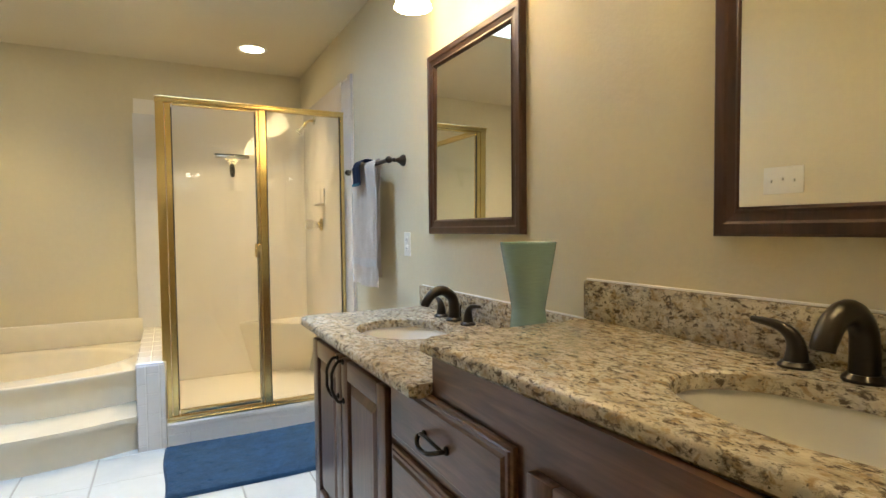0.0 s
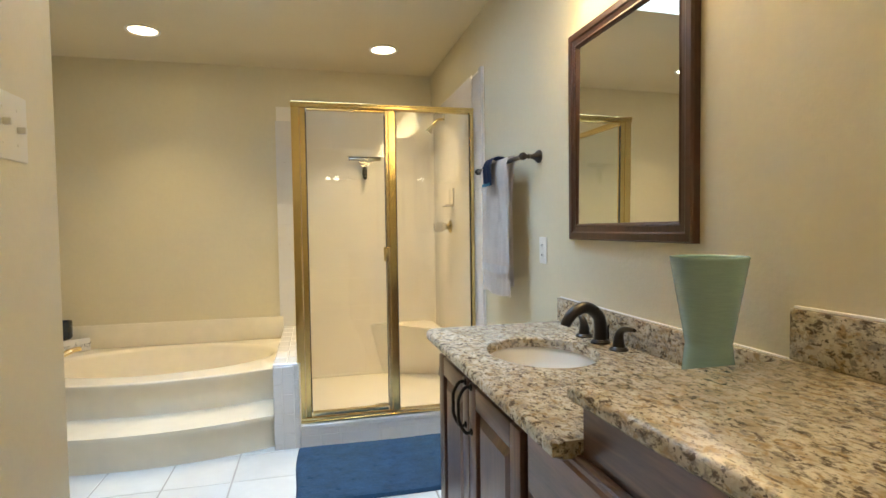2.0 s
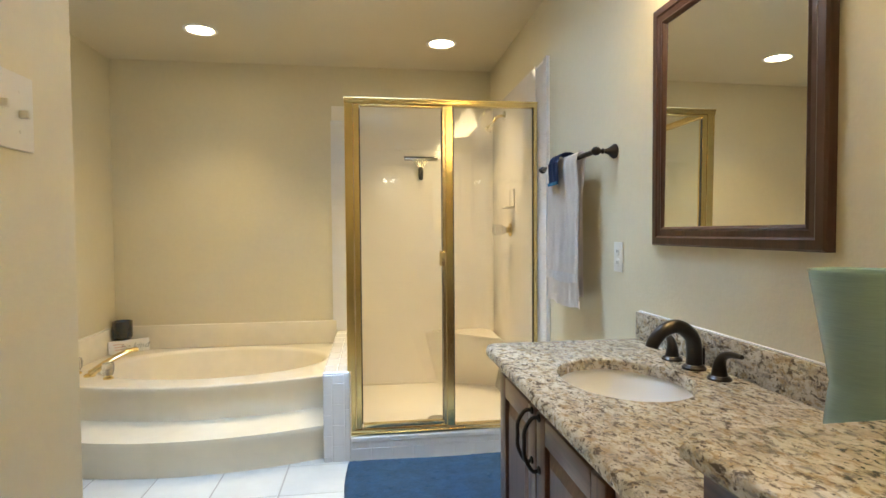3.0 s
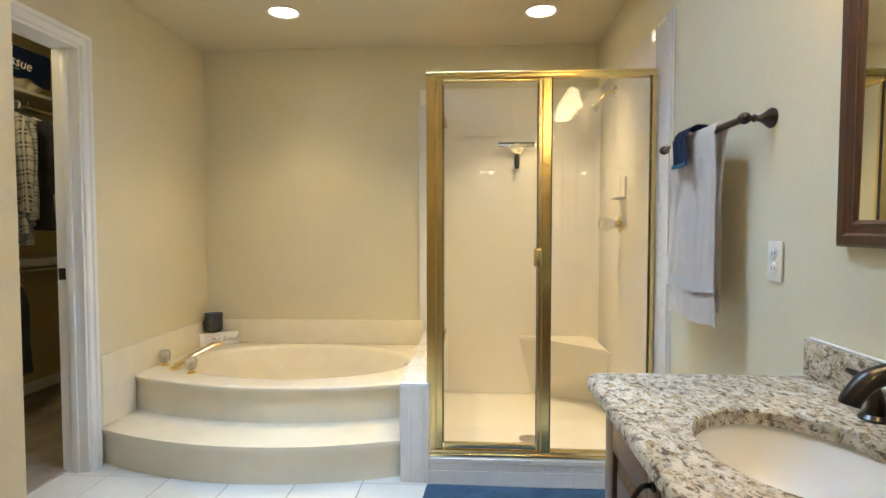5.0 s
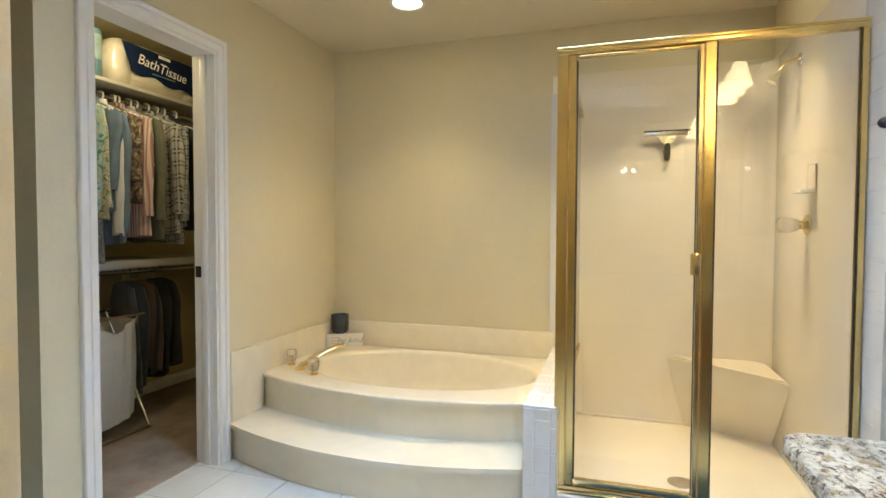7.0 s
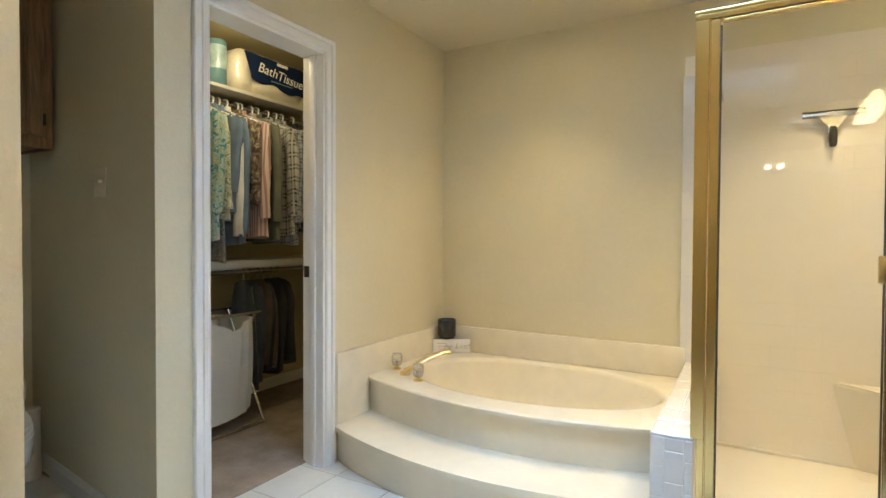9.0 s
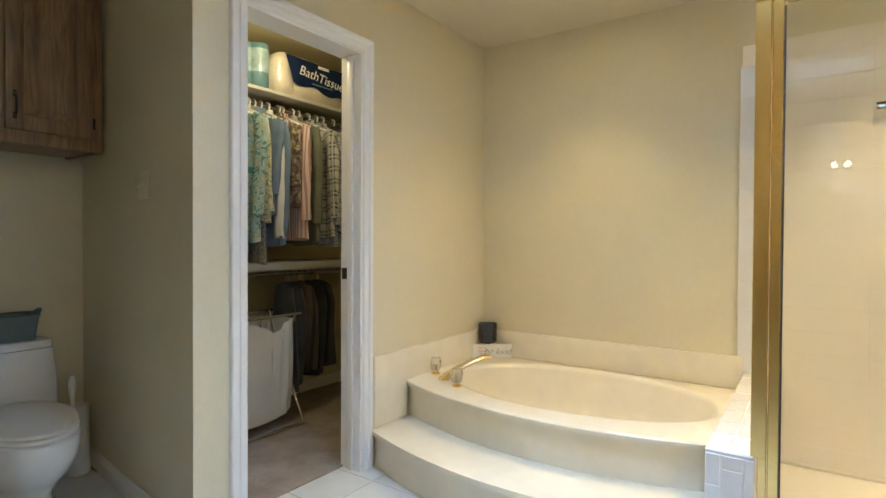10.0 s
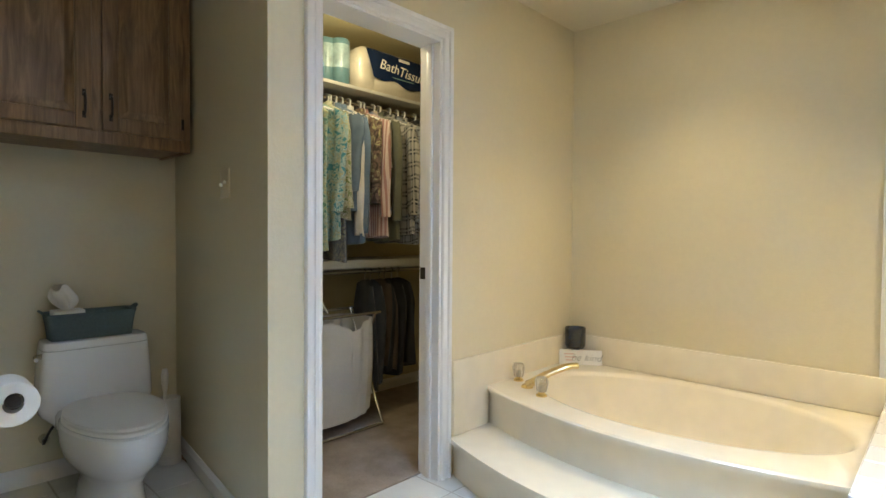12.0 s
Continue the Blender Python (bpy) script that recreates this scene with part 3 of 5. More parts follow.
def lettering(words, size, material, parent, m, name="lettering", depth=0.0006, shear=0.25, thin=0.0):
    cu = bpy.data.curves.new(name, "FONT")
    cu.body, cu.size, cu.extrude, cu.shear, cu.align_x, cu.align_y = words, size, depth, shear, "CENTER", "CENTER"
    cu.resolution_u, cu.offset = 3, thin
    tmp = bpy.data.objects.new(name, cu)
    me = bpy.data.meshes.new_from_object(tmp)
    bpy.data.objects.remove(tmp)
    me.materials.append(material)
    ob = new(name, me)
    ob.parent = parent
    ob.matrix_local = m
    return ob


lettering("be kind", 0.058, INK, sign, pose(0.030, -0.0098, 0.040, 90, 0, 0), shear=0.4, thin=-0.0012)
for i, (a, b, z) in enumerate(((-0.095, -0.04, 0.058), (-0.09, -0.03, 0.04), (-0.085, -0.05, 0.022))):
    part("printed_line", box(a, b, -0.0102, -0.0091, z, z + 0.006), PINK, sign, "faint pink printed line", smooth=False)

# ---- shower ----
SY = 3.312                     # outer face of the glass front
shower = thing("shower_surround", "white tiled shower stall with a corner seat", "shower", kind="structure")
part("pan", box(KX1 + 0.002, W - 0.002, SY + 0.09, BACK - 0.002, 0.0, 0.055), PAN, shower)
part("pan_upstand", box(KX1 + 0.002, W - 0.016, BACK - 0.024, BACK - 0.016, 0.055, 0.072, 0.003), PAN, shower)
part("drain", lathe([(0.0, 0.0), (0.055, 0.0), (0.055, 0.003), (0.045, 0.005), (0.0, 0.005)], at=(-0.52, 3.72, 0.056)), CHROME, shower, "round nickel floor drain")
STOP = 2.10
back_bed = part("backer", box(KX0 - 0.02, W - 0.002, BACK - 0.008, BACK - 0.0015, 0.0, STOP), SHOWER_JOINT, shower)
side_bed = part("backer", box(W - 0.008, W - 0.0015, 3.163, BACK - 0.009, 0.0, STOP - 0.03), SHOWER_JOINT, shower)
part("moulded_panel", box(W - 0.0158, W - 0.0085, 3.36, BACK - 0.017, 0.0555, STOP - 0.03, 0.002), SHOWER_TILE, shower)
bm = bmesh.new()
f_ = [(W - 0.016 - 0.13 * (1 - math.sin(a)), BACK - 0.016 - 0.13 * (1 - math.cos(a))) for a in (math.pi / 2 * k / 14 for k in range(15))]
prism(f_ + [(W - 0.0155, BACK - 0.0155)], 0.056, STOP - 0.03, bm=bm)
part("corner_cove", bm, SHOWER_TILE, shower)
# corner seat
seat_out = [(W - 0.017, BACK - 0.017), (-0.510, BACK - 0.017), (-0.500, BACK - 0.040), (-0.09, 4.135), (W - 0.017, 4.050)]
low_out = [(W - 0.017, BACK - 0.017), (-0.42, BACK - 0.017), (-0.40, BACK - 0.030), (-0.15, 4.41), (W - 0.017, 4.33)]
bm = bmesh.new()
tv = [bm.verts.new((x, y, 0.455)) for x, y in seat_out]
mv = [bm.verts.new((x, y, 0.425)) for x, y in seat_out]
lv = [bm.verts.new((x, y, 0.055)) for x, y in low_out]
top = bm.faces.new(tv)
for a, b in ((tv, mv), (mv, lv)):
    for i in range(5):
        bm.faces.new((a[i], a[(i + 1) % 5], b[(i + 1) % 5], b[i]))
bmesh.ops.bevel(bm, geom=list(top.edges), offset=0.012, segments=3, affect="EDGES")
part("corner_seat", bm, PAN, shower)

# knee wall and curb
knee = solid("knee_wall", box(KX0 + 0.0025, KX1 - 0.004, SY + 0.0045, BACK - 0.002, 0, KTOP - 0.003), TILE_JOINT, "low white tiled wall between tub and shower", "wall")
curb = solid("shower_curb", box(KX1, W - 0.002, SY - 0.009, SY + 0.082, 0, 0.1315), TILE_JOINT, "white tiled shower curb", "curb")

# brass framed enclosure
FZ0, FZ1 = 0.145, 1.872
encl = thing("shower_enclosure", "brass framed clear glass shower enclosure with a hinged door", "shower door")
Y0, Y1 = SY, SY + 0.035
bm = box(-1.033, W - 0.018, Y0 - 0.004, Y1 + 0.006, FZ1 - 0.032, FZ1, 0.004)
box(-1.033, W - 0.018, Y0 - 0.008, Y0 - 0.004, FZ1 - 0.012, FZ1 - 0.002, 0.0015, bm=bm)
part("header", bm, BRASS, encl)
bm = box(-1.016, W - 0.018, Y0, Y1 + 0.012, 0.134, FZ0 + 0.016, 0.003)
box(-1.016, W - 0.018, Y0 - 0.010, Y0, 0.134, FZ0, 0.003, bm=bm)
part("sill", bm, DULL_BRASS, encl)


def fluted(xa, xb, z0, z1, ribs):
    """An upright extrusion: a flat front face beside narrow ribs; ribs: widths as shares, each with rounded arrises."""
    out = [(xa, Y1), (xa, Y0 + 0.004)]
    left = xa
    for share in ribs:
        w = (xb - xa) * share
        lip = min(0.0025, w * 0.2)
        for d, h in ((0.0006, 0.004), (lip * 0.35, 0.0016), (lip, 0.0)):
            out.append((left + d, Y0 + h))
        for d, h in ((lip, 0.0), (lip * 0.35, 0.0016), (0.0006, 0.004)):
            out.append((left + w - d, Y0 + h))
        left += w
    out += [(xb, Y0 + 0.004), (xb, Y1)]
    return prism(out, z0, z1)


part("corner_post", fluted(-1.031, -0.989, KTOP + 0.001, FZ1 - 0.032, (1.0,)), BRASS, encl)
part("corner_post", fluted(-1.013, -0.989, FZ0 + 0.016, KTOP, (1.0,)), BRASS, encl)
part("wall_post", fluted(W - 0.040, W - 0.018, FZ0 + 0.016, FZ1 - 0.032, (1.0,)), BRASS, encl)
part("centre_post", fluted(-0.512, -0.474, FZ0 + 0.016, FZ1 - 0.032, (1.0,)), BRASS, encl)
sd = part("glass_door", box(-0.959, -0.528, Y0 + 0.014, Y0 + 0.020, FZ0 + 0.042, FZ1 - 0.040), GLASS, encl, "clear tempered glass door", smooth=False)
part("hinge_stile", fluted(-0.987, -0.958, FZ0 + 0.022, FZ1 - 0.036, (1.0,)), BRASS, sd)
part("latch_stile", fluted(-0.530, -0.514, FZ0 + 0.022, FZ1 - 0.036, (1.0,)), DULL_BRASS, sd)
part("top_rail", box(-0.951, -0.533, Y0 + 0.003, Y1 - 0.004, FZ1 - 0.043, FZ1 - 0.034, 0.002), BRASS, sd)
part("bottom_rail", box(-0.951, -0.533, Y0 + 0.003, Y1 - 0.004, FZ0 + 0.022, FZ0 + 0.046, 0.002), DULL_BRASS, sd)
part("gasket", box(-0.9578, -0.953, Y0 + 0.003, Y0 + 0.013, FZ0 + 0.046, FZ1 - 0.056), RUBBER, sd, smooth=False)
part("gasket", box(-0.536, -0.5325, Y0 + 0.001, Y0 + 0.013, FZ0 + 0.046, FZ1 - 0.056), RUBBER, sd, smooth=False)
part("handle", box(-0.550, -0.515, Y0 - 0.022, Y0 - 0.001, 1.005, 1.085, 0.004), DULL_BRASS, sd, "square brass pull")
fx = part("fixed_pane", box(-0.474, W - 0.040, Y0 + 0.014, Y0 + 0.020, FZ0 + 0.016, FZ1 - 0.032), GLASS, encl, "clear fixed glass pane", smooth=False)
part("gasket", box(-0.474, -0.470, Y0 + 0.002, Y0 + 0.013, FZ0 + 0.016, FZ1 - 0.032), RUBBER, fx, smooth=False)
part("gasket", box(W - 0.045, W - 0.041, Y0 + 0.002, Y0 + 0.013, FZ0 + 0.016, FZ1 - 0.032), RUBBER, fx, smooth=False)
rp = part("return_pane", box(-1.013, -1.007, Y1 + 0.002, BACK - 0.03, KTOP + 0.02, FZ1 - 0.034), GLASS, encl, "clear glass return pane on the low wall", smooth=False)
part("return_header", box(-1.027, -0.993, Y1 + 0.007, BACK - 0.018, FZ1 - 0.034, FZ1, 0.004), BRASS, rp)
part("return_sill", box(-1.023, -0.997, Y1 + 0.001, BACK - 0.018, KTOP + 0.001, KTOP + 0.022, 0.003), BRASS, rp)
for ob in encl.children_recursive:
    if ob.name.startswith(("glass_door", "fixed_pane", "return_pane")):
        ob.visible_shadow = False

# fittings in the shower
ob = thing("shower_fixture", "nickel shower head on a bent wall arm", "shower fixture")
part("flange", lathe([(0.0, 0.0), (0.032, 0.0), (0.030, 0.006), (0.012, 0.012), (0.0, 0.012)], at=(W - 0.016, 4.02, 1.95), axis=(-1, 0, 0)), CHROME, ob)
part("arm", sweep(curve_points([(W - 0.02, 4.02, 1.95), (W - 0.06, 4.02, 1.945), (W - 0.085, 4.02, 1.92), (W - 0.10, 4.02, 1.895)], 5), 0.009), DULL_BRASS, ob)
part("head", lathe([(0.0, 0.0), (0.010, 0.0), (0.013, 0.018), (0.024, 0.050), (0.026, 0.062), (0.023, 0.064), (0.0, 0.064)], at=(W - 0.095, 4.02, 1.902), axis=(-0.62, 0, -0.78)), CHROME, ob)
ob = thing("shower_valve", "brass shower valve with a clear acrylic knob", "valve")
part("escutcheon", lathe([(0.0, 0.0), (0.045, 0.0), (0.043, 0.006), (0.020, 0.016), (0.018, 0.03), (0.0, 0.03)], at=(W - 0.016, 3.88, 1.195), axis=(-1, 0, 0)), DULL_BRASS, ob)
part("knob", lathe([(0.0, 0.0), (0.024, 0.003), (0.034, 0.03), (0.034, 0.075), (0.026, 0.085), (0.0, 0.085)], 12, at=(W - 0.0465, 3.88, 1.195), axis=(-1, 0, 0)), ACRYLIC, ob, "clear faceted acrylic knob", smooth=False)
ob = thing("soap_dish", "cream ceramic soap dish set in the tile", "soap dish")
part("dish", box(W - 0.075, W - 0.016, 3.775, 3.885, 1.330, 1.343, 0.005), SHOWER_TILE, ob)
part("back_plate", box(W - 0.024, W - 0.016, 3.775, 3.885, 1.344, 1.45, 0.005), SHOWER_TILE, ob)
ob = thing("squeegee", "nickel shower squeegee hanging on the tiled wall", "squeegee")
sqx, sqz = -0.535, 1.715
part("blade", box(sqx - 0.122, sqx + 0.122, 4.452, 4.462, sqz - 0.010, sqz + 0.012, 0.002), CHROME, ob)
part("rubber_lip", box(sqx - 0.122, sqx + 0.122, 4.455, 4.459, sqz + 0.0125, sqz + 0.022), RUBBER, ob)
part("head_bridge", prism([(-0.055, 0.0), (0.055, 0.0), (0.016, -0.05), (-0.016, -0.05)], -0.006, 0.006), CHROME, ob).matrix_local = pose(sqx, 4.457, sqz - 0.0105, 90, 0, 0)
part("grip", sweep([(sqx, 4.457, sqz - 0.055), (sqx, 4.455, sqz - 0.075), (sqx, 4.45, sqz - 0.11), (sqx, 4.453, sqz - 0.14), (sqx, 4.455, sqz - 0.15)], [0.012, 0.015, 0.017, 0.016, 0.010]), RUBBER, ob, "dark rubber grip")
part("hook", box(sqx - 0.02, sqx + 0.02, 4.463, BACK - 0.016, sqz - 0.12, sqz - 0.03, 0.006), CHROME, ob)

# ---- vanity ----
FX = -0.492                      # face frames; doors and drawer fronts stand 2 cm proud


def panel_front(name, w, h, m, parent, wood_up, wood_level, rail=0.062, thick=0.02):
    """A frame-and-panel front in x, z that faces -y, with a raised middle, set at m."""
    root = new(name)
    root.parent = parent
    root.matrix_local = m
    t = thick
    for x in (0.0, w - rail):
        part("stile", box(x, x + rail, -t, 0, 0, h, 0.004), wood_up, root)
    for z in (0.0, h - rail):
        part("rail", box(rail, w - rail, -t, 0, z, z + rail, 0.004), wood_level, root)
    a, b = rail, rail + min(0.035, (h - 2 * rail) * 0.3)
    rings = [[(a, -t * 0.35, a), (w - a, -t * 0.35, a), (w - a, -t * 0.35, h - a), (a, -t * 0.35, h - a)],
             [(a + 0.006, -t * 0.3, a + 0.006), (w - a - 0.006, -t * 0.3, a + 0.006), (w - a - 0.006, -t * 0.3, h - a - 0.006), (a + 0.006, -t * 0.3, h - a - 0.006)],
             [(b, -t * 0.9, b), (w - b, -t * 0.9, b), (w - b, -t * 0.9, h - b), (b, -t * 0.9, h - b)]]
    part("panel", ringed(rings, close_last=True), wood_up, root, smooth=False)
    return root


def slab_front(name, w, h, m, parent, level, edge):
    """A drawer front with a stepped, moulded edge."""
    root = part(name, box(0, w, -0.012, 0, 0, h, 0.003), edge, parent)
    root.matrix_local = m
    rings = []
    for i, d in ((0.008, -0.012), (0.010, -0.016), (0.018, -0.016), (0.024, -0.021)):
        rings.append([(i, d, i), (w - i, d, i), (w - i, d, h - i), (i, d, h - i)])
    part("raised_field", ringed(rings, close_last=True), level, root, smooth=False)
    return root


def arched_pull(parent, m, length=0.11, out=0.03):
    """A bronze bail handle in local x, bulging towards -y."""
    pts = [(-length / 2, 0, 0), (-length / 2, -out * 0.55, 0.0), (-length / 4, -out, -0.009), (0, -out, -0.013), (length / 4, -out, -0.009), (length / 2, -out * 0.55, 0.0), (length / 2, 0, 0)]
    h = part("handle", sweep(curve_points(pts, 4), 0.005, 8), BRONZE, parent, "dark bronze arched pull")
    h.matrix_local = m
    for s in (-1, 1):
        part("rosette", lathe([(0, 0), (0.010, 0), (0.010, 0.003), (0.006, 0.006), (0, 0.006)], 12, at=(s * length / 2, -0.0005, 0), axis=(0, -1, 0)), BRONZE, h)
    if length > 0.11:
        return h
    top = [(-length / 2, -0.012, 0.002), (-length / 4, -0.022, 0.013), (0, -0.024, 0.016), (length / 4, -0.022, 0.013), (length / 2, -0.012, 0.002)]
    part("upper_bow", sweep(curve_points(top, 4), 0.004, 8), BRONZE, h)
    return h


def facing_left(y, z, x=FX):
    return pose(x, y, z, 0, 0, -90)


def unit(name, label, y0, y1, top, low_from=None, low_top=None):
    ob = thing(name, label, "cabinet", "vanity cabinet units")
    steps = [(y0 + 0.001, y1 - 0.001, top)] if low_from is None else [(y0 + 0.001, low_from, top), (low_from, y1 - 0.001, low_top)]
    part("base_panel", box(FX + 0.019, -0.02, y0 + 0.019, y1 - 0.019, 0.10, 0.118), OAK_H, ob)
    part("side_panel", box(FX + 0.0195, -0.02, y0 + 0.001, y0 + 0.018, 0.10, steps[0][2]), OAK, ob)
    part("side_panel", box(FX + 0.0195, -0.02, y1 - 0.018, y1 - 0.001, 0.10, steps[-1][2]), OAK, ob)
    bm = bmesh.new()
    for a, b, c in steps:
        box(FX, FX + 0.019, a - (0.001 if a == y0 + 0.001 else 0), b + (0.001 if b == y1 - 0.001 else 0), 0.10, c, bm=bm)
    part("face_frame", bm, OAK_H, ob)
    if low_from is not None:
        part("step_panel", box(FX + 0.0195, -0.02, low_from - 0.018, low_from - 0.001, low_top - 0.05, top), OAK, ob)
    part("toe_kick", box(FX + 0.07, -0.02, y0 + 0.001, y1 - 0.001, 0.0, 0.10), OAK_H, ob)
    return ob


LOW, HIGH = 0.823, 0.917
cab = unit("vanity_cabinet", "dark stained oak vanity cabinet with two panelled doors", 1.39, 2.165, LOW - 0.031)
for y1, hx in ((2.150, 0.335), (1.788, 0.030)):
    d = panel_front("cabinet_door", 0.357 if y1 > 2 else 0.383, 0.625, facing_left(y1, 0.125), cab, OAK, OAK_H)
    arched_pull(d, pose(hx, -0.021, 0.555, 0, 90, 0), 0.125, 0.034)
drw = unit("vanity_drawer_unit", "dark stained oak drawer unit with bronze pulls", 0.815, 1.39, HIGH - 0.031, 1.165, LOW - 0.031)
for z0, hh in ((0.632, 0.165), (0.392, 0.222), (0.125, 0.250)):
    d = slab_front("drawer_front", 0.532, hh, facing_left(1.378, z0), drw, OAK_H, OAK_EDGE)
    arched_pull(d, pose(0.266, -0.0215, hh * 0.5), 0.10)
cab = unit("vanity_cabinet", "dark stained oak vanity cabinet under the nearer basin", 0.02, 0.815, HIGH - 0.031)
for y1 in (0.800, 0.41):
    d = panel_front("cabinet_door", 0.375, 0.655, facing_left(y1, 0.125), cab, OAK, OAK_H)
    arched_pull(d, pose(0.335 if y1 > 0.5 else 0.03, -0.021, 0.585, 0, 90, 0), 0.125, 0.034)
cab = unit("vanity_cabinet", "dark stained oak end cabinet of the vanity", -0.66, 0.02, HIGH - 0.031)
d = panel_front("cabinet_door", 0.62, 0.655, facing_left(-0.01, 0.125), cab, OAK, OAK_H)
arched_pull(d, pose(0.03, -0.021, 0.585, 0, 90, 0), 0.125, 0.034)


def counter(name, label, x0, x1, y0, y1, z, basin, corner, taper=0.0):
    """A stone top with an oval hole; basin: centre x, y and half axes. corner: radius of the free front corner; taper: how far the front edge draws back."""
    cx, cy, ax, ay = basin
    thick = 0.031

    def inside(x, y, inset):
        back = taper * min(1.0, max(0.0, (y1 - y) / 0.8)) ** 1.3
        if not (x0 + back + inset < x < x1 and y0 < y < y1 - inset):
            return False
        qx, qy = x0 + corner, y1 - corner
        if x < qx and y > qy:
            return math.hypot(x - qx, y - qy) < corner - inset
        return True

    extra = [math.atan2(py - cy, px - cx) for px, py in ((x0 + taper, y0), (x1, y0), (x1, y1))]
    aa = sorted([2 * math.pi * i / 120 - math.pi for i in range(120)] + extra)

    def reach(a, inset):
        lo, hi = 0.0, 4.0
        for _ in range(36):
            mid = (lo + hi) / 2
            if inside(cx + math.cos(a) * mid, cy + math.sin(a) * mid, inset):
                lo = mid
            else:
                hi = mid
        return cx + math.cos(a) * lo, cy + math.sin(a) * lo

    def ell(k, zz):
        return [(cx + ax * k * math.cos(a), cy + ay * k * math.sin(a), zz) for a in aa]

    rings = [ell(1.0, z - thick)]
    for inset, dz in ((0.006, thick), (0.0, thick - 0.006), (0.0, 0.012), (0.003, 0.004), (0.010, 0.0)):
        rings.append([(*reach(a, inset), z - dz) for a in aa])
    rings += [ell(1.02, z), ell(1.0, z - 0.004), ell(1.0, z - thick)]
    top = tagged(part(name, ringed(rings), GRANITE), label, "countertop")
    sink = thing("sink", "white oval undermount china basin", "sink", "vanity basins")
    prof = [(1.05, -thick), (1.03, -thick - 0.004), (1.01, -thick - 0.01), (0.97, -0.07), (0.88, -0.12), (0.68, -0.155), (0.35, -0.168), (0.12, -0.170)]
    part("basin", ringed([ell(k, z + dz - 0.0005) for k, dz in prof], close_last=True), CERAMIC, sink)
    part("drain", lathe([(0, 0), (0.026, 0), (0.026, 0.003), (0.018, 0.004), (0.016, 0.001), (0, 0.001)], 20, at=(cx, cy, z - 0.1695)), BRONZE, sink)
    return top


counter("countertop", "speckled cream and brown granite top, lower vanity section", -0.548, W - 0.002, 1.168, 2.238, LOW, (-0.290, 1.788, 0.152, 0.192), 0.045)
counter("countertop", "speckled cream and brown granite top, raised vanity section", -0.512, W - 0.002, -0.68, 1.212, HIGH, (-0.248, 0.500, 0.142, 0.222), 0.010, 0.042)
solid("backsplash", box(W - 0.022, W - 0.002, 1.206, 2.238, LOW + 0.001, 0.911, 0.002), GRANITE, "speckled granite backsplash on the wall", "backsplash", kind="")
solid("backsplash", box(W - 0.022, W - 0.002, -0.68, 1.208, HIGH + 0.001, 1.018, 0.002), GRANITE, "raised speckled granite backsplash on the wall", "backsplash", kind="")
solid("trim", box(W - 0.012, W - 0.001, -0.68, 1.208, 1.0185, 1.023, 0.001), TRIM, "white caulk line over the backsplash", "trim")
solid("trim", box(W - 0.010, W - 0.001, 1.21, 2.238, 0.9115, 0.915, 0.001), TRIM, "white caulk line over the low backsplash", "trim")


def basin_faucet(y, z, gap, x=-0.072):
    ob = thing("basin_faucet", "dark bronze arched faucet with two lever handles", "faucet", "vanity faucets")
    pts = [(x, y, z), (x, y, z + 0.045), (x - 0.008, y, z + 0.085), (x - 0.045, y, z + 0.112), (x - 0.085, y, z + 0.103), (x - 0.112, y, z + 0.075), (x - 0.118, y, z + 0.060)]
    n = len(curve_points(pts, 5))
    part("spout", sweep(curve_points(pts, 5), [0.021 - 0.005 * i / n for i in range(n)], 14), BRONZE, ob)
    part("spout_base", lathe([(0, 0), (0.030, 0), (0.030, 0.005), (0.023, 0.012), (0, 0.012)], 20, at=(x, y, z + 0.0005)), BRONZE, ob)
    part("lift_rod", sweep([(x + 0.027, y, z), (x + 0.027, y, z + 0.055)], 0.003, 8), BRONZE, ob)
    for s in (-1, 1):
        yy = y + s * gap
        line = curve_points([(x, yy, z + 0.008), (x, yy, z + 0.034), (x, yy + s * 0.010, z + 0.055), (x, yy + s * 0.036, z + 0.068), (x, yy + s * 0.078, z + 0.072)], 4)
        h = part("lever", sweep(line, [0.020 - 0.0145 * (i / 16) ** 0.8 for i in range(17)], 14), BRONZE, ob)
        part("handle_base", lathe([(0, 0), (0.028, 0), (0.028, 0.004), (0.022, 0.010), (0, 0.012)], 20, at=(x, yy, z + 0.0005)), BRONZE, h)
    return ob


basin_faucet(1.832, LOW, 0.102)
basin_faucet(0.555, HIGH, 0.100, -0.052)

vase = thing("vase", "tall ribbed celadon green ceramic vase on the counter", "vase")
prof = [(0, 0), (0.050, 0.0), (0.053, 0.006), (0.0525, 0.030), (0.0490, 0.075), (0.0455, 0.108), (0.0445, 0.117)]
for i in range(19):
    q = i / 18
    prof.append((0.0440 + 0.0290 * q + (0.0006 if i % 2 else 0), 0.121 + 0.169 * q))
prof += [(0.0745, 0.294), (0.0735, 0.297), (0.069, 0.294), (0.039, 0.125), (0, 0.115)]
part("body", lathe(prof, 40, at=(-0.152, 1.275, LOW + 0.001)), VASE, vase)


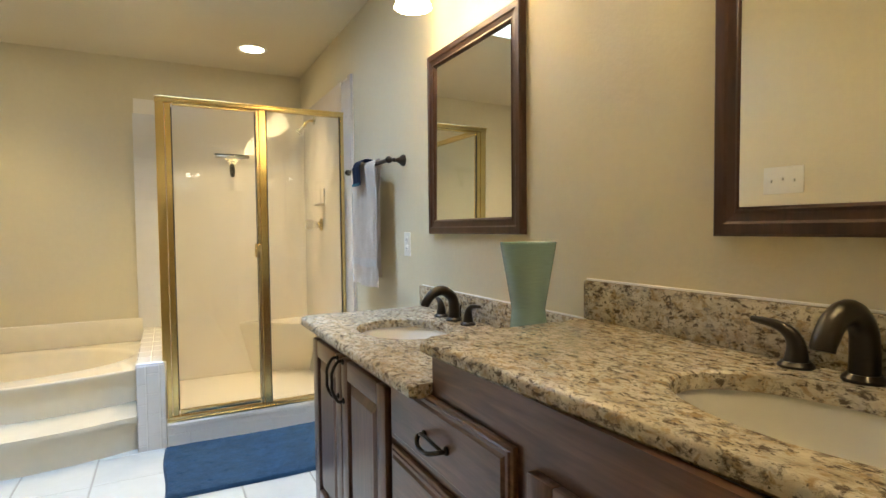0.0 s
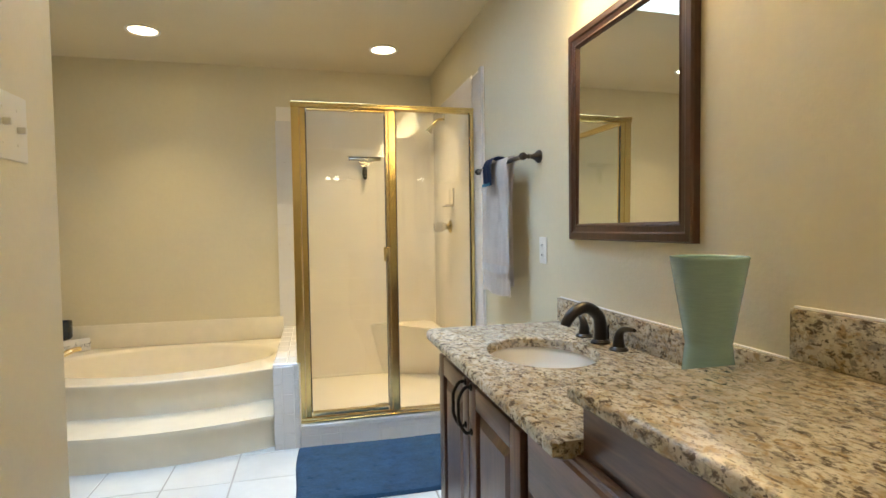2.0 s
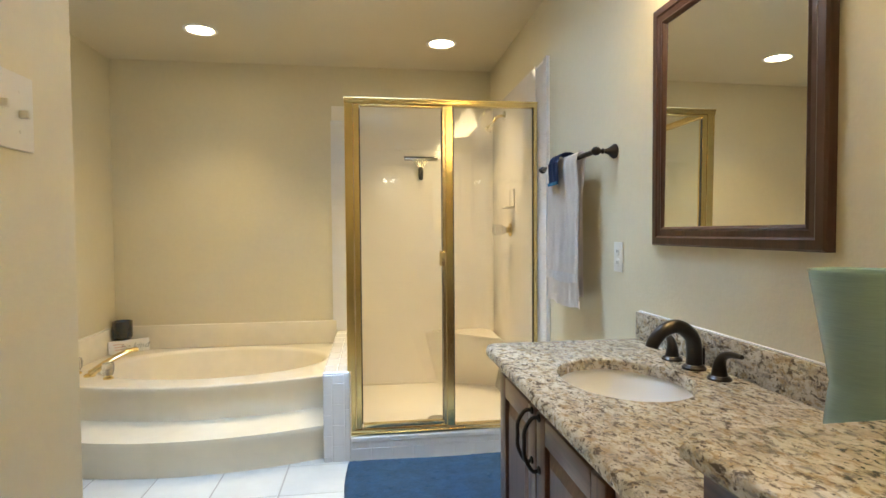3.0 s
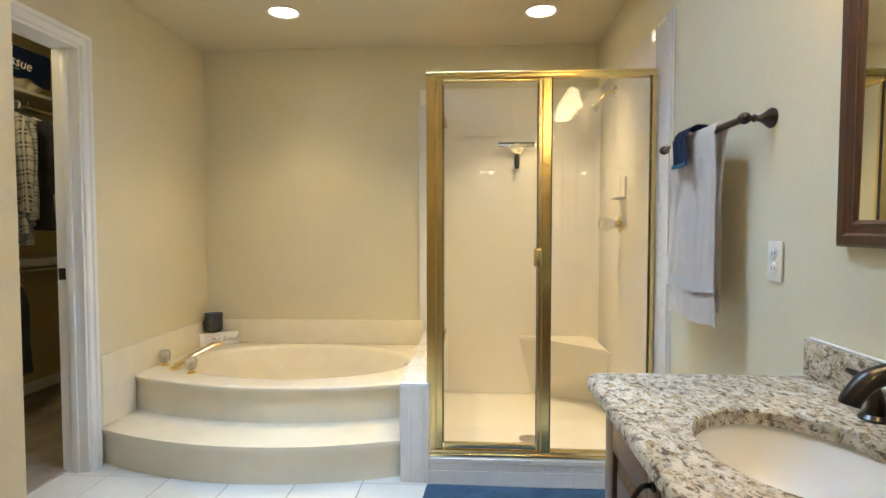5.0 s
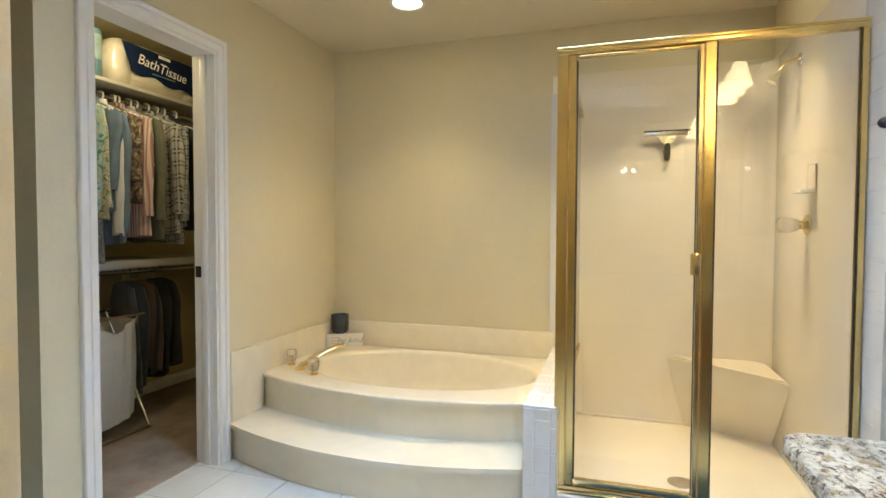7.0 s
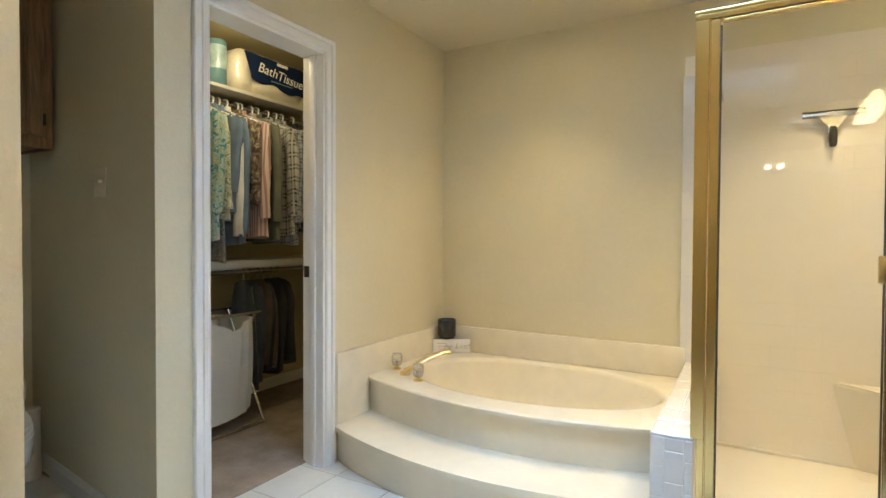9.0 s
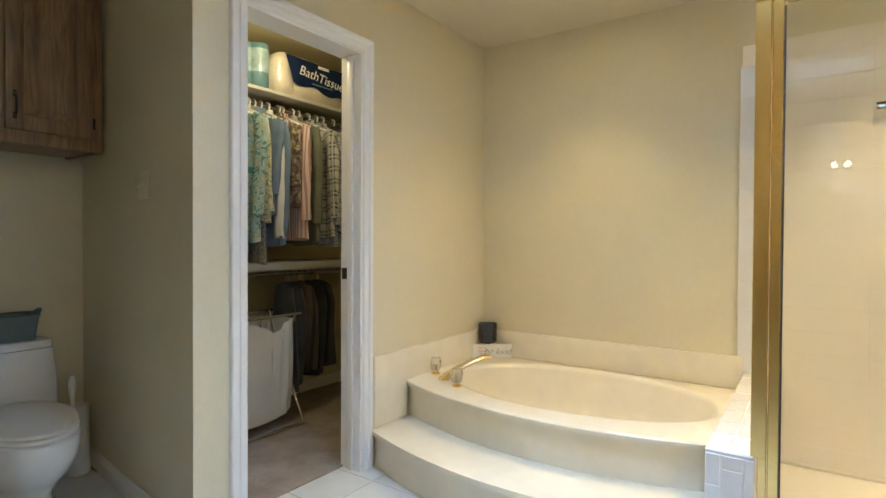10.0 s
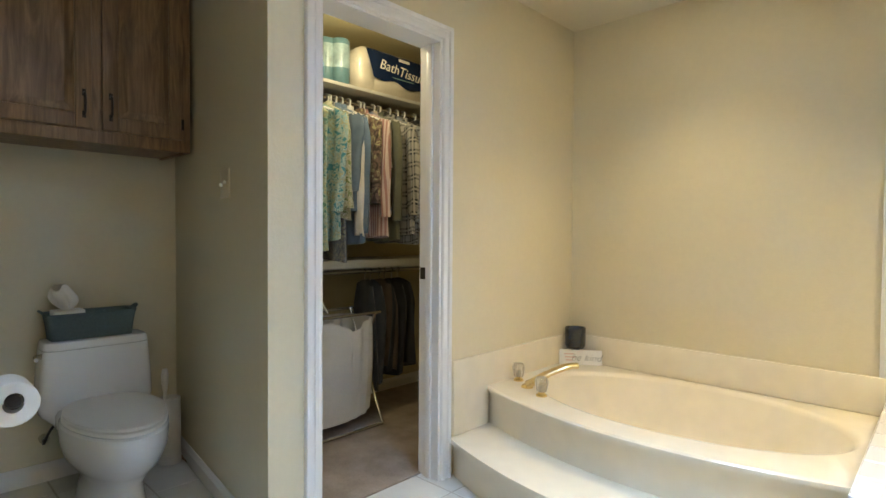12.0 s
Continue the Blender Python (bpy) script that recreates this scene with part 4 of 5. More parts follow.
# ---- framed mirrors and vanity lights ----
def framed_mirror(y0, y1, z0, z1, label, askew=0.0):
    """A moulded frame; askew turns its glass a little about the upright."""
    ob = thing("framed_mirror", label, "mirror", "vanity mirrors")
    prof = [(0.0, 0.0), (0.0, 0.024), (0.005, 0.030), (0.024, 0.030), (0.029, 0.026), (0.044, 0.024), (0.050, 0.027), (0.055, 0.023), (0.059, 0.014), (0.059, 0.0)]
    bm = bmesh.new()
    made = []
    for (y, z), (sy, sz) in (((y0, z0), (1, 1)), ((y1, z0), (-1, 1)), ((y1, z1), (-1, -1)), ((y0, z1), (1, -1))):
        made.append([bm.verts.new((W - 0.001 - 0.82 * h, y + sy * w, z + sz * w)) for w, h in prof])
    for k in range(4):
        a, b = made[k], made[(k + 1) % 4]
        for i in range(len(prof)):
            j = (i + 1) % len(prof)
            bm.faces.new((a[i], a[j], b[j], b[i]))
    part("frame", bm, FRAME_WOOD, ob, smooth=False)
    a, b = (y1 - y0) / 2 - 0.056, (z1 - z0) / 2 - 0.056
    glass = part("mirror_glass", box(-0.002, 0.002, -a, a, -b, b), MIRROR, ob, smooth=False)
    glass.location = (W - 0.0125, (y0 + y1) / 2, (z0 + z1) / 2)
    glass.rotation_euler = (0, radians(0.4), radians(askew))
    return ob


framed_mirror(1.484, 2.133, 1.138, 1.864, "dark cherry framed mirror over the lower basin")
framed_mirror(0.175, 0.834, 1.138, 1.864, "dark cherry framed mirror over the raised basin", 1.7)
for vy, vz in VANITY_LIGHTS:
    ob = thing("vanity_light", "three-lamp wall light with lit frosted bell shades", "wall light", "vanity lights")
    part("wall_plate", box(W - 0.022, W - 0.001, vy - 0.30, vy + 0.30, vz + 0.02, vz + 0.11, 0.008), CHROME, ob)
    for off in SHADES:
        a = part("arm", sweep(curve_points([(W - 0.022, vy + off, vz + 0.065), (W - 0.08, vy + off, vz + 0.085), (W - 0.13, vy + off, vz + 0.075), (W - 0.14, vy + off, vz + 0.045)], 4), 0.008, 10), CHROME, ob)
        part("shade", lathe([(0.022, 0.05), (0.030, 0.045), (0.040, 0.02), (0.052, -0.03), (0.072, -0.085), (0.069, -0.085), (0.049, -0.03), (0.036, 0.02), (0.020, 0.042)], 28, at=(W - 0.14, vy + off, vz)), LIT_GLASS, a, "lit frosted glass bell shade")
for dx, dy in DOWN:
    ob = thing("downlight", "round recessed ceiling downlight with lit lens", "ceiling light", "ceiling downlights")
    part("trim_ring", lathe([(0.078, 0.0), (0.096, -0.001), (0.097, -0.004), (0.088, -0.008), (0.080, -0.007), (0.076, -0.003)], 36, at=(dx, dy, CEIL - 0.0005)), TRIM, ob)
    part("lens", lathe([(0, -0.003), (0.06, -0.004), (0.076, -0.002), (0.076, -0.0012), (0, -0.0012)], 36, at=(dx, dy, CEIL)), LIT_LENS, ob)


# ---- towel bar, towels, plates ----
ob = thing("towel_bar", "dark bronze towel bar with turned posts", "towel bar")
BX, BZ, BY0, BY1 = -0.075, 1.479, 2.436, 3.055
part("bar", sweep([(BX, BY0 + 0.01, BZ), (BX, BY1 - 0.01, BZ)], 0.010, 14), BRONZE, ob)
for y in (BY0, BY1):
    part("post", lathe([(0, 0), (0.027, 0), (0.028, 0.005), (0.024, 0.012), (0.016, 0.022), (0.010, 0.034), (0.008, 0.044), (0.011, 0.047), (0.011, 0.051), (0.008, 0.054), (0.009, 0.060), (0.015, 0.066), (0.017, 0.075), (0.014, 0.085), (0.006, 0.092), (0, 0.093)], 24, at=(W - 0.001, y, BZ), axis=(-1, 0, 0)), BRONZE, ob)


def draped(y0, y1, front, rear, r, waves, seed, flare=0.0):
    """Cloth over the bar: rows from the front hem over the bar to the rear hem."""
    rnd = random.Random(seed)
    ph = [rnd.uniform(0, 6.3) for _ in range(4)]
    cols = 44
    line = [(-r - 0.006, BZ - front * (1 - k / 30)) for k in range(30)]
    line += [(r * math.cos(a), BZ + r * math.sin(a)) for a in (math.pi - math.pi * k / 10 for k in range(11))]
    line += [(r * 0.7, BZ - rear * k / 18) for k in range(1, 19)]
    rows = []
    for dx, z in line:
        drop = max(0.0, BZ - z)
        row = []
        close = min(1.0, drop / 0.15)
        dx = dx + 0.010 * close if dx < 0 else dx * (1 - close)
        for c in range(cols + 1):
            u = c / cols
            amp = min(1.0, drop / 0.25)
            w = 0.006 * amp * math.sin(waves * u * 6.28 + ph[0] + drop * 1.5) + 0.0035 * amp * math.sin(2.3 * waves * u * 6.28 + ph[1] + drop * 4) + 0.0015 * math.sin(5.1 * waves * u * 6.28 + ph[3] - drop * 9)
            y = y0 + (y1 - y0) * u + flare * drop * (u - 0.5) + 0.004 * math.sin(drop * 14 + ph[2])
            row.append((BX + dx - w * (1.0 if dx < 0 else 0.9), y, z + 0.006 * math.sin(u * 9 + ph[3]) * (drop > 0.5)))
        rows.append(row)
    return rows


tow = thing("towel", "white terry bath towel folded over the bar", "towel")
rows = draped(2.560, 2.930, 0.585, 0.565, 0.020, 1.3, 4, 0.06)
part("cloth", sheet(rows, 0.013), TERRY, tow)
fold = draped(2.575, 2.915, 0.555, 0.50, 0.0035, 1.1, 9, 0.05)
part("inner_fold", sheet(fold[:30], 0.008), TERRY, tow)
bandrows = [[(x - 0.0065, y, z) for x, y, z in r] for r in rows[4:7]]
part("woven_band", sheet(bandrows, 0.003), TERRY_BAND, tow, "smooth white woven band")
fringe = [[(x - 0.002 + 0.0025 * math.sin(y * 150 + k), y, z + 0.008 - 0.010 * k) for x, y, z in rows[0]] for k in range(4)]
part("hem", sheet(fringe, 0.006), TERRY, tow, "fringed towel hem")
cl = thing("washcloth", "folded navy washcloth hung over the white towel", "towel")
rows = draped(2.715, 2.845, 0.100, 0.09, 0.034, 0.5, 7)
part("cloth", sheet([[(x - 0.008 if x < BX else x + 0.004, y, z + 0.003) for x, y, z in r] for r in rows], 0.012), NAVY, cl)
part("hem", sheet([[(x - 0.0150, y, z + 0.002) for x, y, z in r] for r in rows[0:5]], 0.004), TEAL_BAND, cl, "teal hem band")

ob = thing("outlet_plate", "white duplex outlet with plastic cover plate", "outlet")
oy, oz = 2.400, 1.088
part("plate", box(W - 0.007, W - 0.001, oy - 0.034, oy + 0.034, oz - 0.055, oz + 0.055, 0.003), PLASTIC, ob)
for dz in (-0.02, 0.02):
    s = part("socket", lathe([(0, 0), (0.0165, 0), (0.0165, 0.0015), (0.0155, 0.002), (0, 0.002)], 24, at=(W - 0.0071, oy, oz + dz), axis=(-1, 0, 0)), PLASTIC, ob)
    for dy in (-0.006, 0.006):
        part("slot", box(W - 0.0096, W - 0.0091, oy + dy - 0.0012, oy + dy + 0.0012, oz + dz - 0.004, oz + dz + 0.006), SLOT, s, smooth=False)


def switch_plate(m, gangs, label, material=PLASTIC):
    """A toggle switch plate in x, z that faces -y."""
    ob = thing("light_switch", label, "switch")
    ob.matrix_world = m
    w = 0.070 + 0.046 * (gangs - 1)
    part("plate", box(-w / 2, w / 2, -0.006, 0, -0.058, 0.058, 0.003), material, ob)
    for i in range(gangs):
        x = (i - (gangs - 1) / 2) * 0.046
        part("toggle", box(x - 0.004, x + 0.004, -0.020, -0.0065, -0.002 if i % 2 else -0.010, 0.010 if i % 2 else 0.002, 0.0015), material, ob)
        for dz in (-0.030, 0.030):
            part("screw", lathe([(0, 0), (0.003, 0), (0.002, 0.001), (0, 0.001)], 8, at=(x, -0.0061, dz), axis=(0, -1, 0)), PLASTIC, ob)
    return ob


switch_plate(pose(HALL, 1.40, 1.370, 0, 0, 90), 3, "ivory triple toggle switch plate on the hallway wall")
sq = math.degrees(math.atan2(SW1[1] - SW0[1], SW0[0] - SW1[0]))
sxx = -3.115
switch_plate(pose(sxx, 2.49 + (LEFT - sxx) * (SW1[1] - SW0[1]) / (SW0[0] - SW1[0]) - 0.001, 1.340, 0, 0, -sq), 2, "tan double toggle switch plate by the closet", PLATE_TAN)

# ---- bath rug ----
rx0, rx1, ry0, ry1 = -1.035, -0.19, 2.665, 3.275
rnd = random.Random(3)
rows = []
for j in range(71):
    v = j / 70
    row = []
    for i in range(91):
        u = i / 90
        e = min(u, 1 - u) * (rx1 - rx0), min(v, 1 - v) * (ry1 - ry0)
        h = 0.019 * min(1.0, (min(e) / 0.012)) ** 0.5 if min(e) > 0 else 0.0
        h += (0.0012 * math.sin(v * 190) + rnd.uniform(-0.0022, 0.0022)) * (min(e) > 0.01)
        row.append((rx0 + (rx1 - rx0) * u + 0.005 * math.sin(v * 7), ry0 + (ry1 - ry0) * v + 0.006 * math.sin(u * 6 + 1), 0.002 + max(0, h)))
    rows.append(row)
tagged(part("bath_rug", sheet(rows), RUG), "deep blue ribbed chenille bath rug on the tiles", "rug")

# ---- toilet alcove ----
TY = 2.243
wc = thing("toilet", "white one-piece china toilet with lid closed", "toilet")


def rounded(cx, cy, hx, hy, z, power=4.0, n=48, nose=0.0):
    """A superellipse ring; nose draws its +x end out."""
    out = []
    for i in range(n):
        a = 2 * math.pi * i / n
        c, s = math.cos(a), math.sin(a)
        x = math.copysign(abs(c) ** (2 / power), c) * hx
        y = math.copysign(abs(s) ** (2 / power), s) * hy
        out.append((cx + x + (nose * max(0, c) ** 2), cy + y * (1 - 0.12 * max(0, c) * (nose > 0)), z))
    return out


tank = [(0.075, 0.130, 0.22, 4), (0.092, 0.170, 0.30, 4), (0.102, 0.214, 0.345, 5), (0.104, 0.224, 0.375, 6), (0.102, 0.217, 0.50, 7), (0.099, 0.206, 0.626, 7)]
part("tank", ringed([rounded(ALC + 0.125, TY, hx, hy, z, p) for hx, hy, z, p in tank], close_last=True), CERAMIC, wc)
part("tank_lid", ringed([rounded(ALC + 0.125, TY, hx, hy, z, 6) for hx, hy, z in ((0.097, 0.203, 0.6275), (0.100, 0.206, 0.631), (0.099, 0.203, 0.652), (0.095, 0.198, 0.661), (0.085, 0.185, 0.664))], close_last=True), CERAMIC, wc)
bowl = [(-3.58, 0.215, 0.112, 0.0, 3.2), (-3.58, 0.205, 0.104, 0.06, 3.0), (-3.575, 0.205, 0.106, 0.12, 2.6), (-3.555, 0.232, 0.136, 0.17, 2.4), (-3.53, 0.266, 0.170, 0.22, 2.3), (-3.515, 0.284, 0.187, 0.28, 2.3), (-3.512, 0.289, 0.190, 0.33, 2.3), (-3.512, 0.288, 0.188, 0.356, 2.3), (-3.515, 0.280, 0.180, 0.364, 2.3)]
part("bowl", ringed([rounded(c, TY, hx, hy, z, p, nose=0.05) for c, hx, hy, z, p in bowl], close_last=True), CERAMIC, wc)
part("shoulder", ringed([rounded(-3.72, TY, hx, hy, z, 4) for hx, hy, z in ((0.10, 0.14, 0.20), (0.125, 0.165, 0.30), (0.125, 0.170, 0.350), (0.110, 0.160, 0.372), (0.06, 0.13, 0.380))], close_last=True), CERAMIC, wc)
part("seat", ringed([rounded(-3.50, TY, hx, hy, z, 2.3, nose=0.05) for hx, hy, z in ((0.262, 0.176, 0.3660), (0.268, 0.182, 0.3700), (0.268, 0.182, 0.3800), (0.262, 0.176, 0.3840))], close_last=True), PLASTIC, wc)
part("lid", ringed([rounded(-3.50, TY, hx, hy, z, 2.3, nose=0.05) for hx, hy, z in ((0.256, 0.172, 0.3865), (0.264, 0.179, 0.3900), (0.262, 0.178, 0.4000), (0.235, 0.155, 0.4060), (0.12, 0.08, 0.4080))], close_last=True), PLASTIC, wc, "closed white seat lid")
for s in (-1, 1):
    part("hinge", lathe([(0, 0), (0.012, 0), (0.012, 0.03), (0, 0.032)], 14, at=(-3.745, TY + s * 0.07, 0.385)), PLASTIC, wc)
lv = part("flush_lever", sweep([(-3.775, TY - 0.195, 0.605), (-3.775, TY - 0.222, 0.605), (-3.765, TY - 0.230, 0.605), (-3.728, TY - 0.232, 0.602)], [0.013, 0.011, 0.009, 0.008], 10), CHROME, wc, "nickel flush lever")
ob = thing("supply_line", "dark water supply valve and hose by the toilet", "valve")
part("hose", sweep(curve_points([(ALC + 0.012, TY - 0.175, 0.20), (ALC + 0.07, TY - 0.185, 0.195), (ALC + 0.085, TY - 0.165, 0.25), (ALC + 0.09, TY - 0.13, 0.30)], 5), 0.006, 8), BRONZE, ob)
part("valve", lathe([(0, 0), (0.02, 0), (0.02, 0.02), (0.012, 0.03), (0, 0.03)], 14, at=(ALC + 0.001, TY - 0.175, 0.20), axis=(1, 0, 0)), CHROME, ob)

# basket with tissues on the tank
bk = thing("basket", "grey-teal woven basket standing on the toilet tank", "basket")
bz = 0.6645
bm = ringed([rounded(ALC + 0.125, TY - 0.015, hx, hy, z, 9) for hx, hy, z in ((0.066, 0.158, bz), (0.070, 0.166, bz + 0.07), (0.076, 0.172, bz + 0.105), (0.080, 0.176, bz + 0.112), (0.078, 0.174, bz + 0.118), (0.070, 0.165, bz + 0.112), (0.064, 0.155, bz + 0.012))], close_last=True)
part("body", bm, TEAL_BOX, bk)
for s in (-1, 1):
    part("handle", sweep(curve_points([(ALC + 0.10, TY - 0.015 + s * 0.170, bz + 0.113), (ALC + 0.11, TY - 0.015 + s * 0.188, bz + 0.128), (ALC + 0.14, TY - 0.015 + s * 0.188, bz + 0.128), (ALC + 0.15, TY - 0.015 + s * 0.170, bz + 0.113)], 4), 0.006, 8), TEAL_BOX, bk)
ts = thing("tissue_box", "white tissue box with a tissue pulled up in the basket", "tissue box")
part("box", box(ALC + 0.075, ALC + 0.175, TY - 0.160, TY - 0.045, bz + 0.013, bz + 0.128, 0.003), PAPER, ts)
rings = []
for j in range(10):
    q = j / 9
    r = 0.014 + 0.040 * math.sin(q * 2.5) * (1 - 0.35 * q)
    rings.append([(ALC + 0.125 + r * 0.8 * math.cos(a) * (1 + 0.28 * math.sin(5 * a + 4 * q)), TY - 0.105 - 0.025 * q + r * math.sin(a) * (1 + 0.28 * math.cos(4 * a + 3 * q)), bz + 0.129 + 0.10 * q + 0.014 * q * math.sin(3 * a)) for a in (2 * math.pi * i / 40 for i in range(40))])
part("tissue", ringed(rings, close_last=True), PAPER, ts, "crumpled white tissue")

br = thing("toilet_brush", "white plastic toilet brush in its holder", "toilet brush")
bx, by = -3.76, 2.545
part("holder", lathe([(0, 0), (0.050, 0.0), (0.052, 0.01), (0.049, 0.29), (0.050, 0.322), (0.045, 0.326), (0.042, 0.30), (0.0, 0.29)], 24, at=(bx, by, 0.001)), PLASTIC, br)
part("handle", lathe([(0, 0.30), (0.008, 0.30), (0.009, 0.36), (0.016, 0.41), (0.017, 0.45), (0.010, 0.475), (0, 0.478)], 16, at=(bx + 0.02, by - 0.028, 0.0)), PLASTIC, br)

# paper holder on the near wall
ph = thing("paper_holder", "dark bronze toilet paper holder on the wall", "paper holder")
hx_, hy_, hz_ = -2.60, 1.785, 0.745
part("arm", sweep(curve_points([(hx_ - 0.11, TURN + 0.005, hz_ + 0.01), (hx_ - 0.11, hy_ - 0.03, hz_ + 0.008), (hx_ - 0.10, hy_, hz_), (hx_ - 0.05, hy_, hz_), (hx_ + 0.064, hy_, hz_)], 5), 0.009, 10), BRONZE, ph)
part("wall_rose", lathe([(0, 0), (0.03, 0), (0.028, 0.006), (0.014, 0.014), (0, 0.014)], 20, at=(hx_ - 0.11, TURN + 0.001, hz_ + 0.01), axis=(0, 1, 0)), BRONZE, ph)
part("end_cap", lathe([(0, 0), (0.017, 0.0), (0.019, 0.006), (0.014, 0.013), (0, 0.015)], 20, at=(hx_ + 0.062, hy_, hz_), axis=(1, 0, 0)), BRONZE, ph)
rl = thing("toilet_roll", "white toilet paper roll on the holder", "toilet paper")
part("paper", lathe([(0.020, 0), (0.051, 0), (0.052, 0.003), (0.052, 0.105), (0.051, 0.108), (0.020, 0.108), (0.021, 0)], 40, at=(hx_ - 0.052, hy_, hz_ - 0.011), axis=(1, 0, 0)), PAPER, rl)

# oak wall cabinet
wcab = thing("wall_cabinet", "stained oak wall cabinet over the toilet, doors closed", "cabinet")
CXF, CZ0, CY0, CY1 = -3.59, 1.515, TURN + 0.003, 2.585
part("body", box(ALC + 0.002, CXF, CY0, CY1, CZ0 + 0.02, CEIL - 0.002), CAB_OAK, wcab)
part("bottom_rim", box(CXF - 0.02, CXF + 0.002, CY0, CY1, CZ0, CZ0 + 0.05, 0.003), CAB_OAK, wcab)
part("side_rim", box(ALC + 0.002, CXF - 0.021, CY1 - 0.018, CY1, CZ0, CZ0 + 0.0195), CAB_OAK, wcab)
part("under_rail", box(ALC + 0.002, CXF - 0.021, CY0, CY1 - 0.02, CZ0 + 0.008, CZ0 + 0.0195), CAB_OAK, wcab)
for y0, y1, hside in ((1.705, 2.185, 1), (2.222, 2.548, 0)):
    d = panel_front("cabinet_door", y1 - y0, 0.80, pose(CXF, y0, CZ0 + 0.055, 0, 0, 90), wcab, CAB_OAK, CAB_OAK, 0.06)
    hx = (y1 - y0 - 0.03) if hside else 0.03
    h = part("handle", sweep(curve_points([(hx, -0.020, 0.055), (hx, -0.040, 0.065), (hx, -0.044, 0.10), (hx, -0.040, 0.135), (hx, -0.020, 0.145)], 4), 0.005, 8), BRONZE, d, "dark bronze pull")
    for z in (0.055, 0.145):
        part("rosette", box(hx - 0.007, hx + 0.007, -0.023, -0.0205, z - 0.014, z + 0.014, 0.001), BRONZE, h)
    gx = 0.004 if hside else y1 - y0 - 0.004
    for z in (0.07, 0.72):
        part("hinge", box(gx - 0.006, gx + 0.006, -0.024, -0.0205, z - 0.025, z + 0.025, 0.001), BRONZE, d)

# ---- closet ----
SF = -3.52
for z, nm in ((2.010, "painted closet shelf holding paper packs"), (0.985, "painted lower closet shelf, bare")):
    ob = thing("closet_shelf", nm, "shelf", "closet shelves")
    part("board", box(ALC + 0.002, SF, 2.75, CL1 - 0.002, z - 0.02, z, 0.003), SHELF_WHITE, ob)
    part("cleat", box(ALC + 0.002, ALC + 0.02, 2.75, CL1 - 0.002, z - 0.11, z - 0.021), SHELF_WHITE, ob)
    if z < 1.5:
        part("lip", box(SF, SF + 0.018, 2.75, CL1 - 0.002, z - 0.045, z + 0.001, 0.003), SHELF_WHITE, ob)
    rd = part("hanging_rod", sweep([(-3.63, 2.75, z - 0.075), (-3.63, CL1 - 0.002, z - 0.075)], 0.014, 12), CHROME, ob, "metal hanging rod")
    for y in (3.15, 4.15):
        part("rod_bracket", sweep([(-3.63, y, z - 0.022), (-3.63, y, z - 0.062)], 0.006, 8), CHROME, rd)

HANG = 2.010 - 0.075


def hanger(y, material, top=HANG):
    ob = thing("hanger", "white plastic clothes hanger on the closet rod", "hanger", "clothes hangers")
    pts = [(-3.645, y, top - 0.012), (-3.652, y, top + 0.012), (-3.632, y, top + 0.021), (-3.608, y, top + 0.008), (-3.614, y, top - 0.025), (-3.63, y, top - 0.055)]
    part("hook", sweep(curve_points(pts, 4), 0.0058, 8), material, ob)
    for s in (-1, 1):
        part("shoulder_bar", sweep([(-3.63, y, top - 0.055), (-3.63 + s * 0.10, y, top - 0.082), (-3.63 + s * 0.19, y, top - 0.115)], 0.005, 8), material, ob)
    return ob


